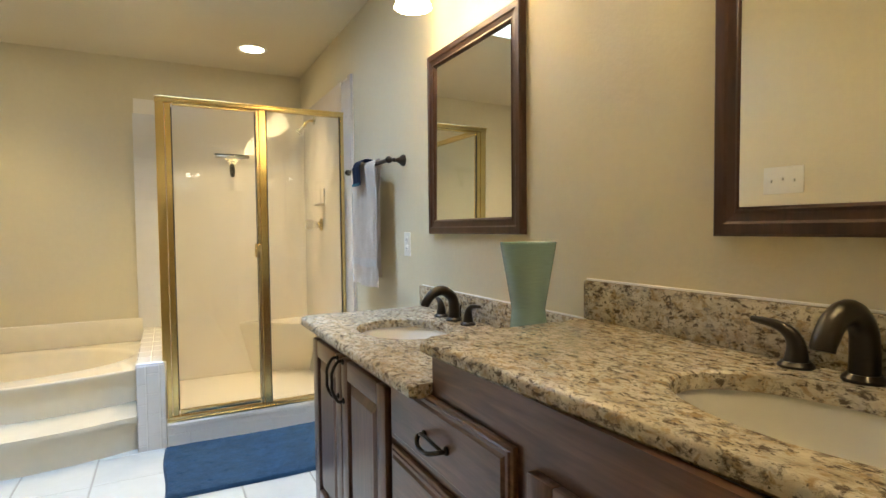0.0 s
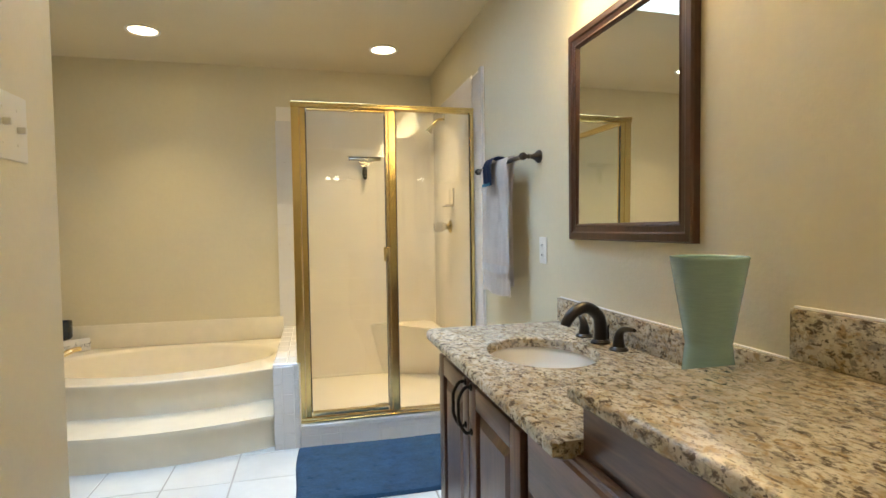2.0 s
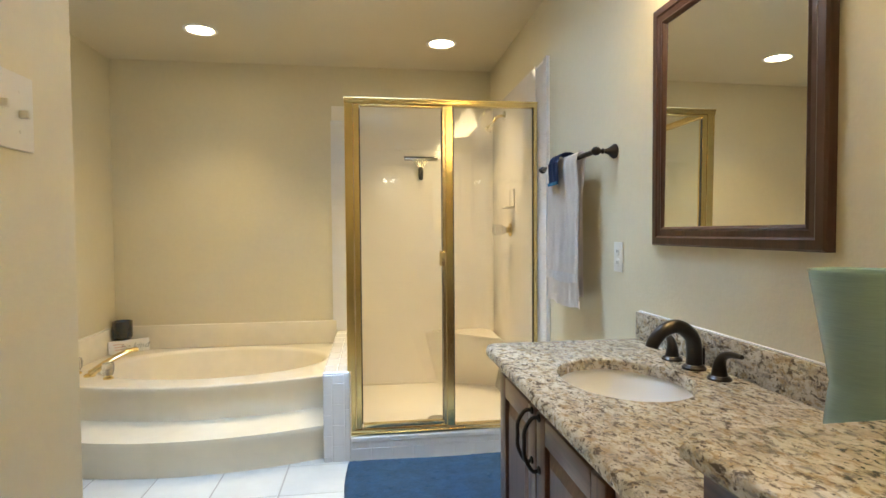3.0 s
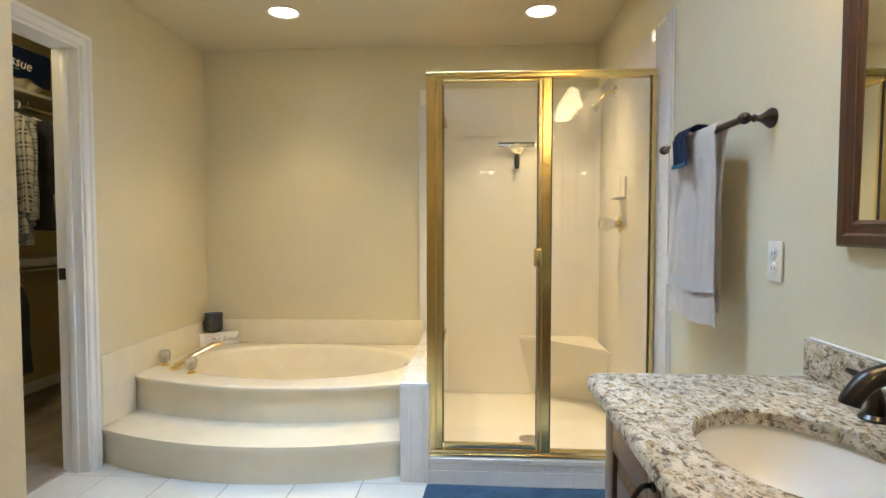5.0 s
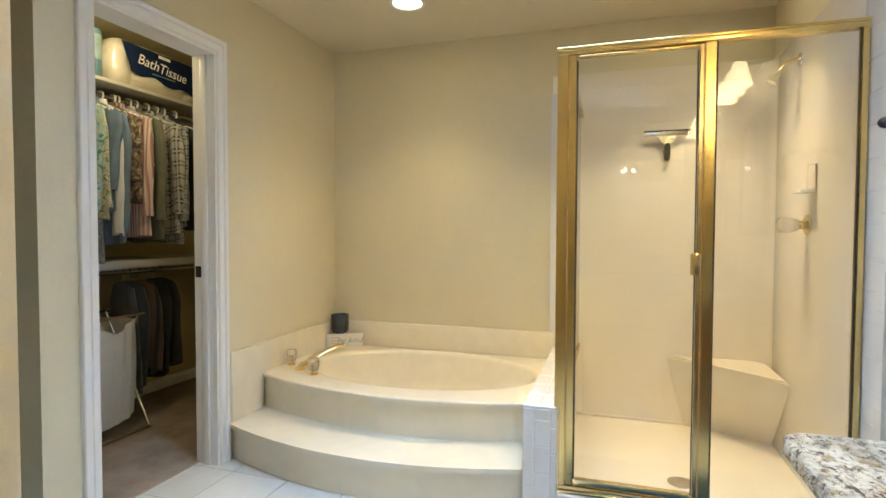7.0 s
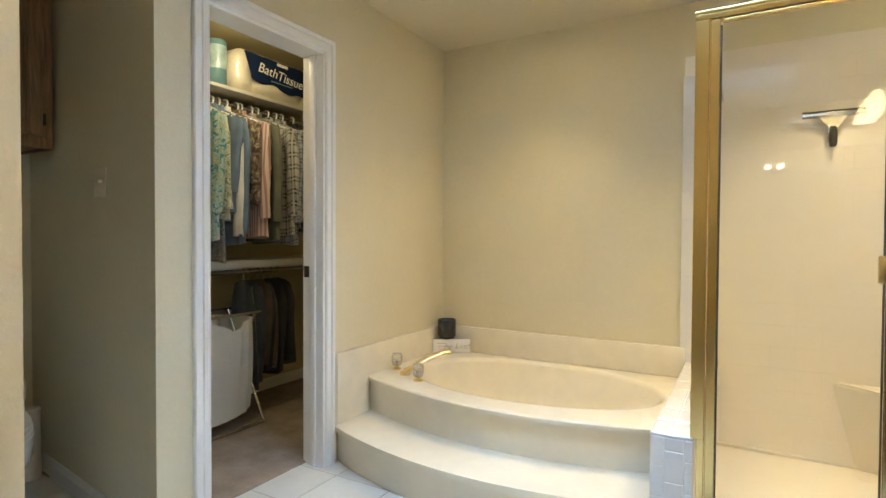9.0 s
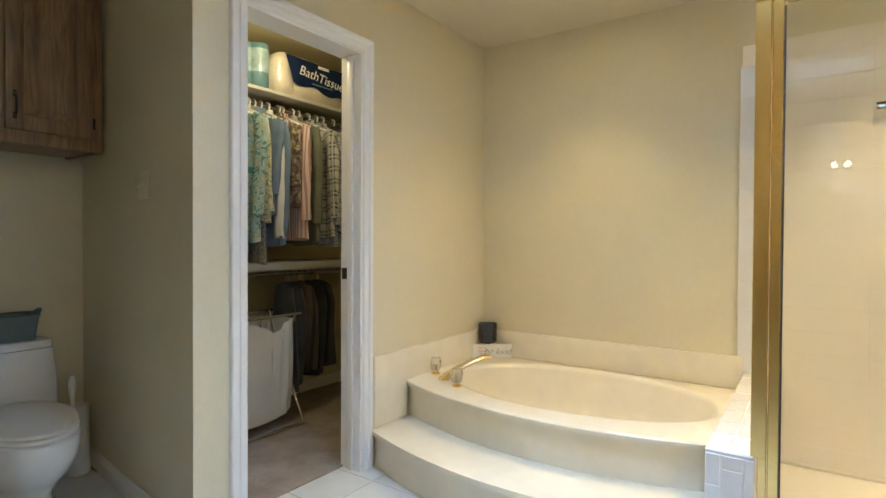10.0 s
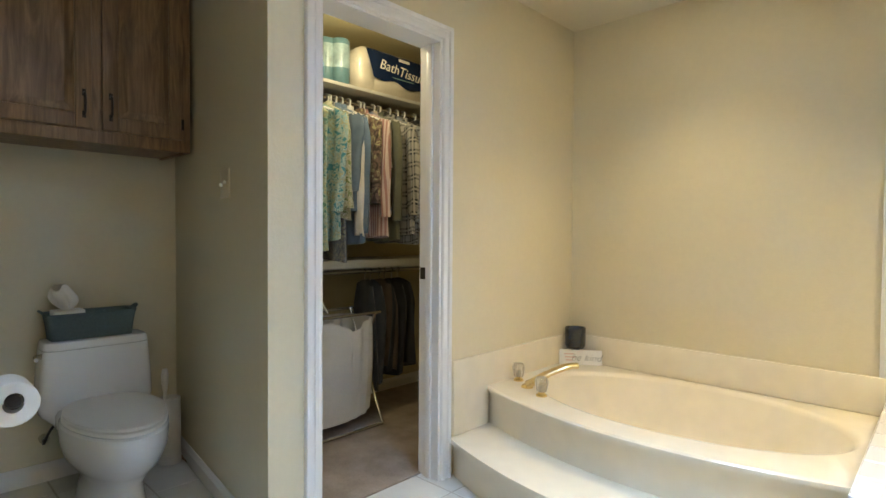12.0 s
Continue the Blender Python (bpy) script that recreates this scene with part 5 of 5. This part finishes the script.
def garment(y, length, material, label, width=0.215, thick=0.026, sleeve=0.0, seed=0, twist=0.0):
    rnd = random.Random(seed)
    hanger(y, TRIM)
    ob = thing("shirt", label, "clothing", "hanging clothes", at=(-3.63, y, HANG - 0.050))
    ob.rotation_euler = (0, 0, twist)
    p1, p2 = rnd.uniform(0, 6), rnd.uniform(0, 6)
    rings = []
    for k in range(17):
        q = k / 16
        if q < 0.19:
            s = q / 0.19
            z, hw = -0.085 * s ** 1.25, 0.045 + (width - 0.045) * s
        else:
            s = (q - 0.19) / 0.81
            z, hw = -0.085 - (length - 0.085) * s, width * (0.97 - 0.06 * math.sin(s * 3.1)) + 0.01 * s
        ring = []
        for i in range(36):
            a = 2 * math.pi * i / 36
            fold = 1 + 0.42 * q * math.sin(5 * a + p1 + 2 * q) + 0.22 * q * math.sin(9 * a + p2)
            ring.append((hw * math.copysign(abs(math.cos(a)) ** 0.8, math.cos(a)), thick * fold * math.sin(a) + 0.008 * q * math.sin(3 * q + p2), z + 0.008 * math.sin(2 * a + p1) * q))
        rings.append(ring)
    part("body", ringed(rings, close_last=True), material, ob)
    if sleeve:
        for s in (-1, 1):
            x = s * (width - 0.030)
            rows = []
            for k in range(15):
                q = k / 14
                z = -0.052 - (sleeve - 0.052) * q
                cx = x + s * (0.020 * min(1.0, q * 5) + 0.010 * math.sin(2.5 * q + p1))
                half = 0.050 - 0.010 * q + 0.004 * math.sin(9 * q + p2)
                cy = -0.010 + 0.012 * math.sin(3 * q + p2)
                rows.append([(cx + half * math.cos(a) * (1 + 0.10 * math.sin(3 * a + p2 + 5 * q)), cy + (0.020 + 0.006 * q) * math.sin(a) * (1 + 0.22 * math.sin(4 * a + p1 + 6 * q)), z - 0.03 * abs(math.cos(a)) * (1 - q) ** 3) for a in (2 * math.pi * i / 20 for i in range(20))])
            part("sleeve", ringed(rows, close_last=True), material, ob)
    # collar
    part("collar", ringed([[(0.050 * math.cos(a) * k, 0.030 * math.sin(a) * k, z + 0.006 * math.cos(a)) for a in (2 * math.pi * i / 20 for i in range(20))] for k, z in ((1.1, -0.03), (1.0, 0.0), (0.95, 0.018), (0.85, 0.012))]), material, ob)
    return ob


FLORAL_GREEN = cloth("green_floral", (0.10, 0.24, 0.20), (0.45, 0.55, 0.45), "floral", 26)
FLORAL_TEAL = cloth("teal_floral", (0.06, 0.24, 0.30), (0.46, 0.58, 0.56), "floral", 32)
FLORAL_LEAF = cloth("cream_leaf_print", (0.20, 0.26, 0.10), (0.66, 0.64, 0.55), "floral", 30)
DENIM = cloth("blue_chambray", (0.10, 0.15, 0.23), (0.16, 0.22, 0.31))
WHITE_CLOTH = cloth("white_cotton", (0.60, 0.58, 0.55), (0.72, 0.70, 0.67))
CAMO = cloth("brown_print", (0.05, 0.035, 0.03), (0.20, 0.13, 0.10), "floral", 20)
STRIPE = cloth("pink_stripe", (0.62, 0.50, 0.47), (0.40, 0.22, 0.21), "stripe", 14)
BLUE_FLOWER = cloth("blue_flower_print", (0.16, 0.22, 0.34), (0.58, 0.45, 0.44), "floral", 28)
OLIVE = cloth("olive_cotton", (0.10, 0.105, 0.075), (0.16, 0.16, 0.115))
PLAID = cloth("black_white_plaid", (0.03, 0.035, 0.05), (0.46, 0.44, 0.40), "plaid", 5)
PLAID2 = cloth("grey_blue_plaid", (0.03, 0.03, 0.035), (0.30, 0.32, 0.36), "plaid", 6)
MAROON = cloth("maroon_cotton", (0.14, 0.03, 0.03), (0.20, 0.05, 0.05))
DOTS = cloth("grey_dotted", (0.06, 0.065, 0.085), (0.22, 0.22, 0.25), "floral", 90)
PINKC = cloth("pink_cotton", (0.50, 0.16, 0.20), (0.62, 0.26, 0.28))
DARK = cloth("black_cotton", (0.016, 0.016, 0.018), (0.03, 0.03, 0.034))
SLATE = cloth("slate_trousers", (0.03, 0.035, 0.045), (0.06, 0.068, 0.085))
BROWN = cloth("brown_trousers", (0.07, 0.05, 0.035), (0.11, 0.08, 0.055))
for i, (y, ln, m, lb, wd, sl) in enumerate((
        (3.08, 0.62, FLORAL_LEAF, "cream leaf print blouse on a hanger", 0.20, 0),
        (3.14, 0.70, MAROON, "maroon cotton shirt on a hanger", 0.20, 0.4),
        (3.195, 0.58, PINKC, "pink cotton top on a hanger", 0.20, 0),
        (3.245, 0.84, FLORAL_GREEN, "green floral blouse on a hanger", 0.21, 0.0),
        (3.300, 0.78, FLORAL_TEAL, "teal floral blouse with long sleeves on a hanger", 0.22, 0.62),
        (3.360, 0.66, FLORAL_LEAF, "cream and green leaf print blouse on a hanger", 0.225, 0.60),
        (3.395, 0.90, DOTS, "grey dotted long top on a hanger", 0.19, 0),
        (3.425, 0.62, DENIM, "faded blue denim shirt on a hanger", 0.20, 0.5),
        (3.465, 0.80, DENIM, "blue chambray shirt on a hanger", 0.215, 0.74),
        (3.535, 0.76, WHITE_CLOTH, "white cotton shirt on a hanger", 0.215, 0.74),
        (3.590, 0.56, CAMO, "dark brown print shirt on a hanger", 0.20, 0.56),
        (3.645, 0.76, STRIPE, "pink striped shirt with long sleeves on a hanger", 0.22, 0.64),
        (3.700, 0.62, BLUE_FLOWER, "blue and pink flower print shirt on a hanger", 0.20, 0.34),
        (3.765, 0.78, OLIVE, "olive cotton shirt on a hanger", 0.225, 0.66),
        (3.840, 0.74, PLAID, "black and white plaid shirt on a hanger", 0.22, 0.62),
        (3.905, 0.80, PLAID2, "grey plaid shirt with long sleeves on a hanger", 0.225, 0.66),
        (3.975, 0.70, PLAID, "black and cream plaid shirt on a hanger", 0.22, 0.60),
        (4.050, 0.72, DARK, "black shirt on a hanger", 0.21, 0.5))):
    garment(y + 0.014 * math.sin(i * 2.7), ln, m, lb, wd, 0.030, sl, i, 0.16 * math.sin(i * 1.9))


def trousers(y, material, label, length, seed):
    """Trousers folded over a low hanger."""
    rnd = random.Random(seed)
    ob = thing("trousers", label, "clothing", "hanging trousers", at=(-3.63, y, 0.858))
    ob.rotation_euler = (0, 0, (seed % 3 - 1) * 0.22)
    rings = []
    p = rnd.uniform(0, 6)
    for k in range(15):
        q = k / 14
        half = 0.150 * (0.72 + 0.28 * min(1.0, q * 4)) * (1 - 0.10 * q)
        rings.append([(half * math.copysign(abs(math.cos(a)) ** 0.7, math.cos(a)) + 0.012 * q * math.sin(4 * q + p), (0.014 + 0.020 * q) * math.sin(a) * (1 + 0.45 * math.sin(4 * a + p + q)) + 0.012 * q * math.sin(3 * q + p), -length * q - 0.03 * q * math.cos(a + p) - 0.04 * abs(math.cos(a)) * (1 - q) ** 4) for a in (2 * math.pi * i / 32 for i in range(32))])
    part("folded_cloth", ringed(rings, close_last=True), material, ob)
    part("hanger_hook", sweep(curve_points([(0, 0, -0.01), (0, 0, 0.03), (0.018, 0, 0.055), (0.0, 0, 0.07), (-0.018, 0, 0.055)], 4), 0.003, 8), CHROME, ob, "metal hanger hook")
    return ob


for i, (y, m, ln) in enumerate(((3.655, SLATE, 0.66), (3.70, SLATE, 0.62), (3.770, BROWN, 0.55), (3.815, DARK, 0.57), (3.875, DARK, 0.60), (3.930, DARK, 0.58))):
    trousers(y, m, ("slate", "slate", "brown", "black", "black", "black")[i] + " trousers folded over a low closet hanger", ln, i)

# laundry hamper
hm = thing("laundry_hamper", "white canvas laundry bag on a chrome folding frame", "hamper")
hx0, hx1, hy0, hy1, hz0, hz1 = -3.72, -3.42, 2.98, 3.585, 0.12, 0.648
N2 = 140
rings = []
for k in range(14):
    q = k / 13
    z = hz1 + (hz0 - hz1) * q
    r = []
    for i, p in enumerate(rounded((hx0 + hx1) / 2, (hy0 + hy1) / 2, (hx1 - hx0) / 2 * (1 - 0.05 * q ** 3), (hy1 - hy0) / 2 * (1 - 0.04 * q ** 3), z, 6, N2)):
        bulge = 0.004 * math.sin(math.pi * q) + (0.010 * math.sin(95 * p[1] + 2 * q) + 0.006 * math.sin(47 * p[1] + 1)) * (1 - 0.5 * q)
        v = Vector((p[0] - (hx0 + hx1) / 2, p[1] - (hy0 + hy1) / 2, 0)).normalized() * bulge
        dip = 0.065 * math.exp(-((p[1] - 3.42) / 0.06) ** 2) if (p[0] > (hx0 + hx1) / 2 + 0.09) else 0.0
        sag = 0.05 * (1 - abs(2 * (p[1] - hy0) / (hy1 - hy0) - 1) ** 2) if k == 13 else 0
        r.append((p[0] + v.x, p[1] + v.y, z - dip * (1 - q) ** 3 - sag))
    rings.append(r)
part("bag", ringed(rings, close_last=True), CANVAS, hm)
for x in (hx0 + 0.02, hx1 - 0.01):
    part("top_rail", sweep([(x, hy0 - 0.02, hz1 + 0.03), (x, hy1 + 0.03, hz1 + 0.03)], 0.009, 10), CHROME, hm)
for y in (hy0 + 0.01, hy1 + 0.01):
    part("leg", sweep([(hx0 + 0.02, y, hz1 + 0.03), (hx1 + 0.03, y + 0.012, 0.014)], 0.009, 10), CHROME, hm)
    part("leg", sweep([(hx1 - 0.01, y - 0.018, hz1 + 0.03), (hx0 - 0.02, y - 0.006, 0.014)], 0.009, 10), CHROME, hm)
part("foot_rail", sweep([(hx1 + 0.03, hy0 + 0.02, 0.022), (hx1 + 0.03, hy1 + 0.02, 0.022)], 0.009, 10), CHROME, hm)
part("upright", sweep([(-3.60, 3.36, hz1 + 0.03), (-3.66, 3.32, hz1 + 0.16)], 0.008, 10), CHROME, hm)

# paper packs on the shelf
PZ = 2.0105


def wrapped(x0, x1, y0, y1, z0, z1, seed, soft=0.02, lumps=5):
    """A film-wrapped pack with the rolls inside showing as soft lumps."""
    rows = []
    n = 120
    for k in range(9):
        q = k / 8
        z = z0 + (z1 - z0) * q
        r = []
        for i, p in enumerate(rounded((x0 + x1) / 2, (y0 + y1) / 2, (x1 - x0) / 2, (y1 - y0) / 2, z, 7, n)):
            f = 1 - 0.10 * abs(2 * q - 1) ** 4
            u = (p[1] - y0) / (y1 - y0)
            lump = 0.026 * abs(math.sin(u * math.pi * lumps)) ** 0.7 * (1 - abs(2 * q - 1) ** 5) - 0.010 * math.exp(-((q - 0.5) / 0.08) ** 2)
            r.append((x0 + (x1 - x0) / 2 + (p[0] - (x0 + x1) / 2) * f + (lump if p[0] > (x0 + x1) / 2 else 0), (y0 + y1) / 2 + (p[1] - (y0 + y1) / 2) * f, z - 0.022 * (1 - abs(math.sin(u * math.pi * lumps)) ** 0.5) * (k >= 7)))
        rows.append(r)
    return rows


pk = thing("tissue_pack", "large film-wrapped bath tissue pack with navy print", "tissue pack")
px0, px1, py0, py1, pz1 = -3.86, -3.535, 3.505, 4.20, PZ + 0.262
rr = wrapped(px0, px1, py0, py1, PZ, pz1, 2)
bm = ringed(rr, close_last=True)
part("wrap", bm, CLEAR_WRAP, pk)
bmb = bmesh.new()
grid = []
for j in range(7):
    q = j / 6
    z = PZ + 0.060 + 0.180 * q
    grid.append([(px1 + 0.030 + 0.006 * abs(math.sin(i * 0.65)) - 0.006 * abs(2 * q - 1) ** 4, py0 + 0.12 - 0.06 * q + (py1 - py0 - 0.13 + 0.06 * q) * i / 24, z - (0.012 * math.sin(i / 24 * 3.14 * 5) + 0.045 * (i / 24 - 0.5)) * (1 - q) ** 2) for i in range(25)])
part("printed_band", sheet(grid, 0.001), BLUE_WRAP, pk, "navy printed film band")
lettering("Bath", 0.086, PAPER, pk, pose(px1 + 0.038, py0 + 0.232, PZ + 0.158, 90, 4, 90))
lettering("Tissue", 0.086, PAPER, pk, pose(px1 + 0.038, py0 + 0.418, PZ + 0.142, 90, 4, 90))
part("brand_bar", box(px1 + 0.0355, px1 + 0.0375, py0 + 0.31, py0 + 0.40, PZ + 0.210, PZ + 0.228), PAPER, pk, "small pale brand bar", smooth=False)
part("small_print", box(px1 + 0.0360, px1 + 0.0380, py0 + 0.26, py0 + 0.44, PZ + 0.098, PZ + 0.104), AQUA_WRAP, pk, "line of small blue print", smooth=False)
pt = thing("paper_towel_pack", "aqua and white wrapped paper towel pack on the shelf", "paper towels")
ROLL = [(0, 0), (0.050, 0.0), (0.056, 0.008), (0.056, 0.262), (0.050, 0.272), (0.020, 0.270), (0.018, 0.262), (0, 0.262)]
for rx_, ry_ in ((-3.720, 3.335), (-3.655, 3.385), (-3.605, 3.448)):
    rl_ = part("wrapped_roll", lathe(ROLL, 28, at=(rx_, ry_, PZ)), AQUA_WRAP, pt)
    sleeve = [(0.0572, 0.10), (0.0575, 0.102), (0.0575, 0.235), (0.0572, 0.237)]
    part("printed_label", lathe(sleeve, 28, at=(rx_, ry_, PZ)), PALE_WRAP, rl_, "pale printed film label")

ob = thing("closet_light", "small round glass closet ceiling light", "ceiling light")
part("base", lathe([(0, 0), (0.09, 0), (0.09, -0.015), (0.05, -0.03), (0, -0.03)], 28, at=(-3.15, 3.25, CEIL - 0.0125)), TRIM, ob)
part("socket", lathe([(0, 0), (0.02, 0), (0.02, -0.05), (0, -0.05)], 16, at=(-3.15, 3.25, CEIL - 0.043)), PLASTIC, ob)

sc = thing("wall_sconce", "two-bulb wall sconce behind the hallway", "wall light")
part("back_plate", box(-0.74, -0.54, REAR + 0.001, REAR + 0.02, 1.88, 1.98, 0.006), CHROME, sc)
for bx_ in (-0.70, -0.58):
    part("socket", sweep([(bx_, REAR + 0.02, 1.93), (bx_, REAR + 0.055, 1.93)], 0.014, 12), CHROME, sc)
    part("bulb", lathe([(0, 0), (0.012, 0.002), (0.030, 0.030), (0.028, 0.055), (0.014, 0.068), (0, 0.070)], 20, at=(bx_, REAR + 0.056, 1.93), axis=(0, 1, 0)), BULB, sc, "glowing frosted bulb")

# ---- tiles, piece by piece ----
FT = 0.305
gx, gy = -1.330, 2.995
for i in range(-9, 5):
    for j in range(-16, 5):
        cx, cy = gx + (i + 0.5) * FT, gy + (j + 0.5) * FT
        a, b = cx - FT / 2, cx + FT / 2
        c, d = cy - FT / 2, cy + FT / 2
        if a < HALL - 0.02 and d < TURN - 0.1:
            continue
        if b < LEFT and c > 2.75:
            continue
        lo_x, hi_x, lo_y, hi_y = ALC + 0.002, W - 0.002, REAR, 3.62
        if cy > 2.68:
            lo_x = LEFT - 0.115
        if d < TURN:
            lo_x = HALL + 0.002
        if a >= KX1 - 0.15:
            hi_y = 3.32
        a, b, c, d = max(a, lo_x), min(b, hi_x), max(c, lo_y), min(d, hi_y)
        if b - a < 0.02 or d - c < 0.02:
            continue
        tile(floor, "tile", FLOOR_TILE, ((a + b) / 2, (c + d) / 2, -0.0065), (b - a - 0.006, d - c - 0.006, 0.0065))

S = 0.108
g = 0.0022
# back wall of the shower
for i in range(11):
    b = W - 0.016 - i * S
    a = b - S
    if b < KX1 + 0.02:
        continue
    a = max(a, KX1 - 0.012)
    for j in range(19):
        z0 = 0.055 + j * S
        z1 = min(z0 + S, STOP)
        if z1 - z0 < 0.02 or (a < KX1 and z1 < KTOP + 0.02):
            continue
        if b - a > 0.02:
            tile(back_bed, "tile", SHOWER_TILE, ((a + b) / 2, BACK - 0.008, (z0 + z1) / 2), (b - a - 0.0002, z1 - z0 - 0.0004, 0.0075), "-y", 0.0006)
# right wall between the edge trim and the glass front
for j in range(20):
    z0, z1 = j * S, min((j + 1) * S, STOP - 0.030)
    if z1 - z0 > 0.02:
        tile(side_bed, "tile", WHITE_TILE, (W - 0.008, 3.286, (z0 + z1) / 2), (0.142, z1 - z0 - 0.0004, 0.0075), "-x", 0.0008)
# rounded edge trims: right wall and back wall
for j in range(14):
    z0 = 0.0 + j * 0.1524
    z1 = min(z0 + 0.1524, STOP - 0.032)
    tile(side_bed, "edge_tile", WHITE_TILE, (W - 0.008, 3.189, (z0 + z1) / 2), (0.050, z1 - z0 - 0.0004, 0.012), "-x", 0.0012)
for j in range(4, 14):
    z0 = 0.47 + (j - 4) * 0.1524
    z1 = min(z0 + 0.1524, STOP)
    if z1 - z0 > 0.03:
        tile(back_bed, "edge_tile", WHITE_TILE, (KX1 - 0.090, BACK - 0.008, (z0 + z1) / 2), (0.152, z1 - z0 - 0.0002, 0.010), "-y", 0.0006)
# knee wall: front face in a narrow and a wide column, the cap along its top
for x0, x1, start in ((KX0 + 0.002, KX0 + 0.046, 0.030), (KX0 + 0.048, KX1 - 0.030, -0.022), (KX1 - 0.028, KX1 - 0.001, -0.05)):
    for j in range(6):
        z0 = max(0.001, start + (j - (0 if start < 0 else 1)) * S)
        z1 = min(start + (j + 1 - (0 if start < 0 else 1)) * S, KTOP - 0.014)
        if z1 - z0 > 0.012:
            tile(knee, "tile", WHITE_TILE, ((x0 + x1) / 2, SY + 0.012, (z0 + z1) / 2), (x1 - x0 - g, z1 - z0 - g, 0.010), "-y", 0.002)
y = SY + 0.002
while y < BACK - 0.03:
    y2 = min(y + 0.1524, BACK - 0.012)
    tile(knee, "cap_tile", WHITE_TILE, ((KX0 + KX1) / 2 - 0.0325, (y + y2) / 2, KTOP - 0.0105), (0.070, y2 - y - g, 0.0105), "z", 0.005)
    tile(knee, "cap_tile", WHITE_TILE, ((KX0 + KX1) / 2 + 0.0345, (y + y2) / 2, KTOP - 0.0105), (0.064, y2 - y - g, 0.0105), "z", 0.005)
    y = y2
# tub-side and shower-side faces of the knee wall
for xx, mat in ((KX0 + 0.009, WHITE_TILE),):
    y = SY + 0.012
    while y < BACK - 0.03:
        y2 = min(y + S, BACK - 0.024)
        for z0, z1 in ((DECK + 0.006, KTOP - 0.011), (DECK - 0.112, DECK - 0.032), (0.19, 0.26), (0.10, 0.155), (0.002, 0.098)):
            if z0 > DECK or y2 < 3.66:
                tile(knee, "tile", mat, (xx, (y + y2) / 2, (z0 + z1) / 2), (y2 - y - g, z1 - z0 - g, 0.009), "-x", 0.002)
        y = y2
# curb: a cut course under the rounded cap, full tiles below
for j, (z0, z1, shift) in enumerate(((0.001, 0.070, 0.0), (0.070, 0.104, 0.02))):
    x = KX1 - shift
    while x < W - 0.02:
        a, b = max(x, KX1 + 0.001), min(x + S, W - 0.003)
        if b - a > 0.015:
            tile(curb, "tile", WHITE_TILE, ((a + b) / 2, SY - 0.002, (z0 + z1) / 2), (b - a - g, z1 - z0 - g, 0.009), "-y", 0.002)
        x += S
x = KX1 + 0.001
while x < W - 0.02:
    b = min(x + 0.1524, W - 0.003)
    tile(curb, "cap_tile", WHITE_TILE, ((x + b) / 2, SY + 0.036, 0.105), (b - x - g, 0.098, 0.029), "z", 0.010)
    x = b
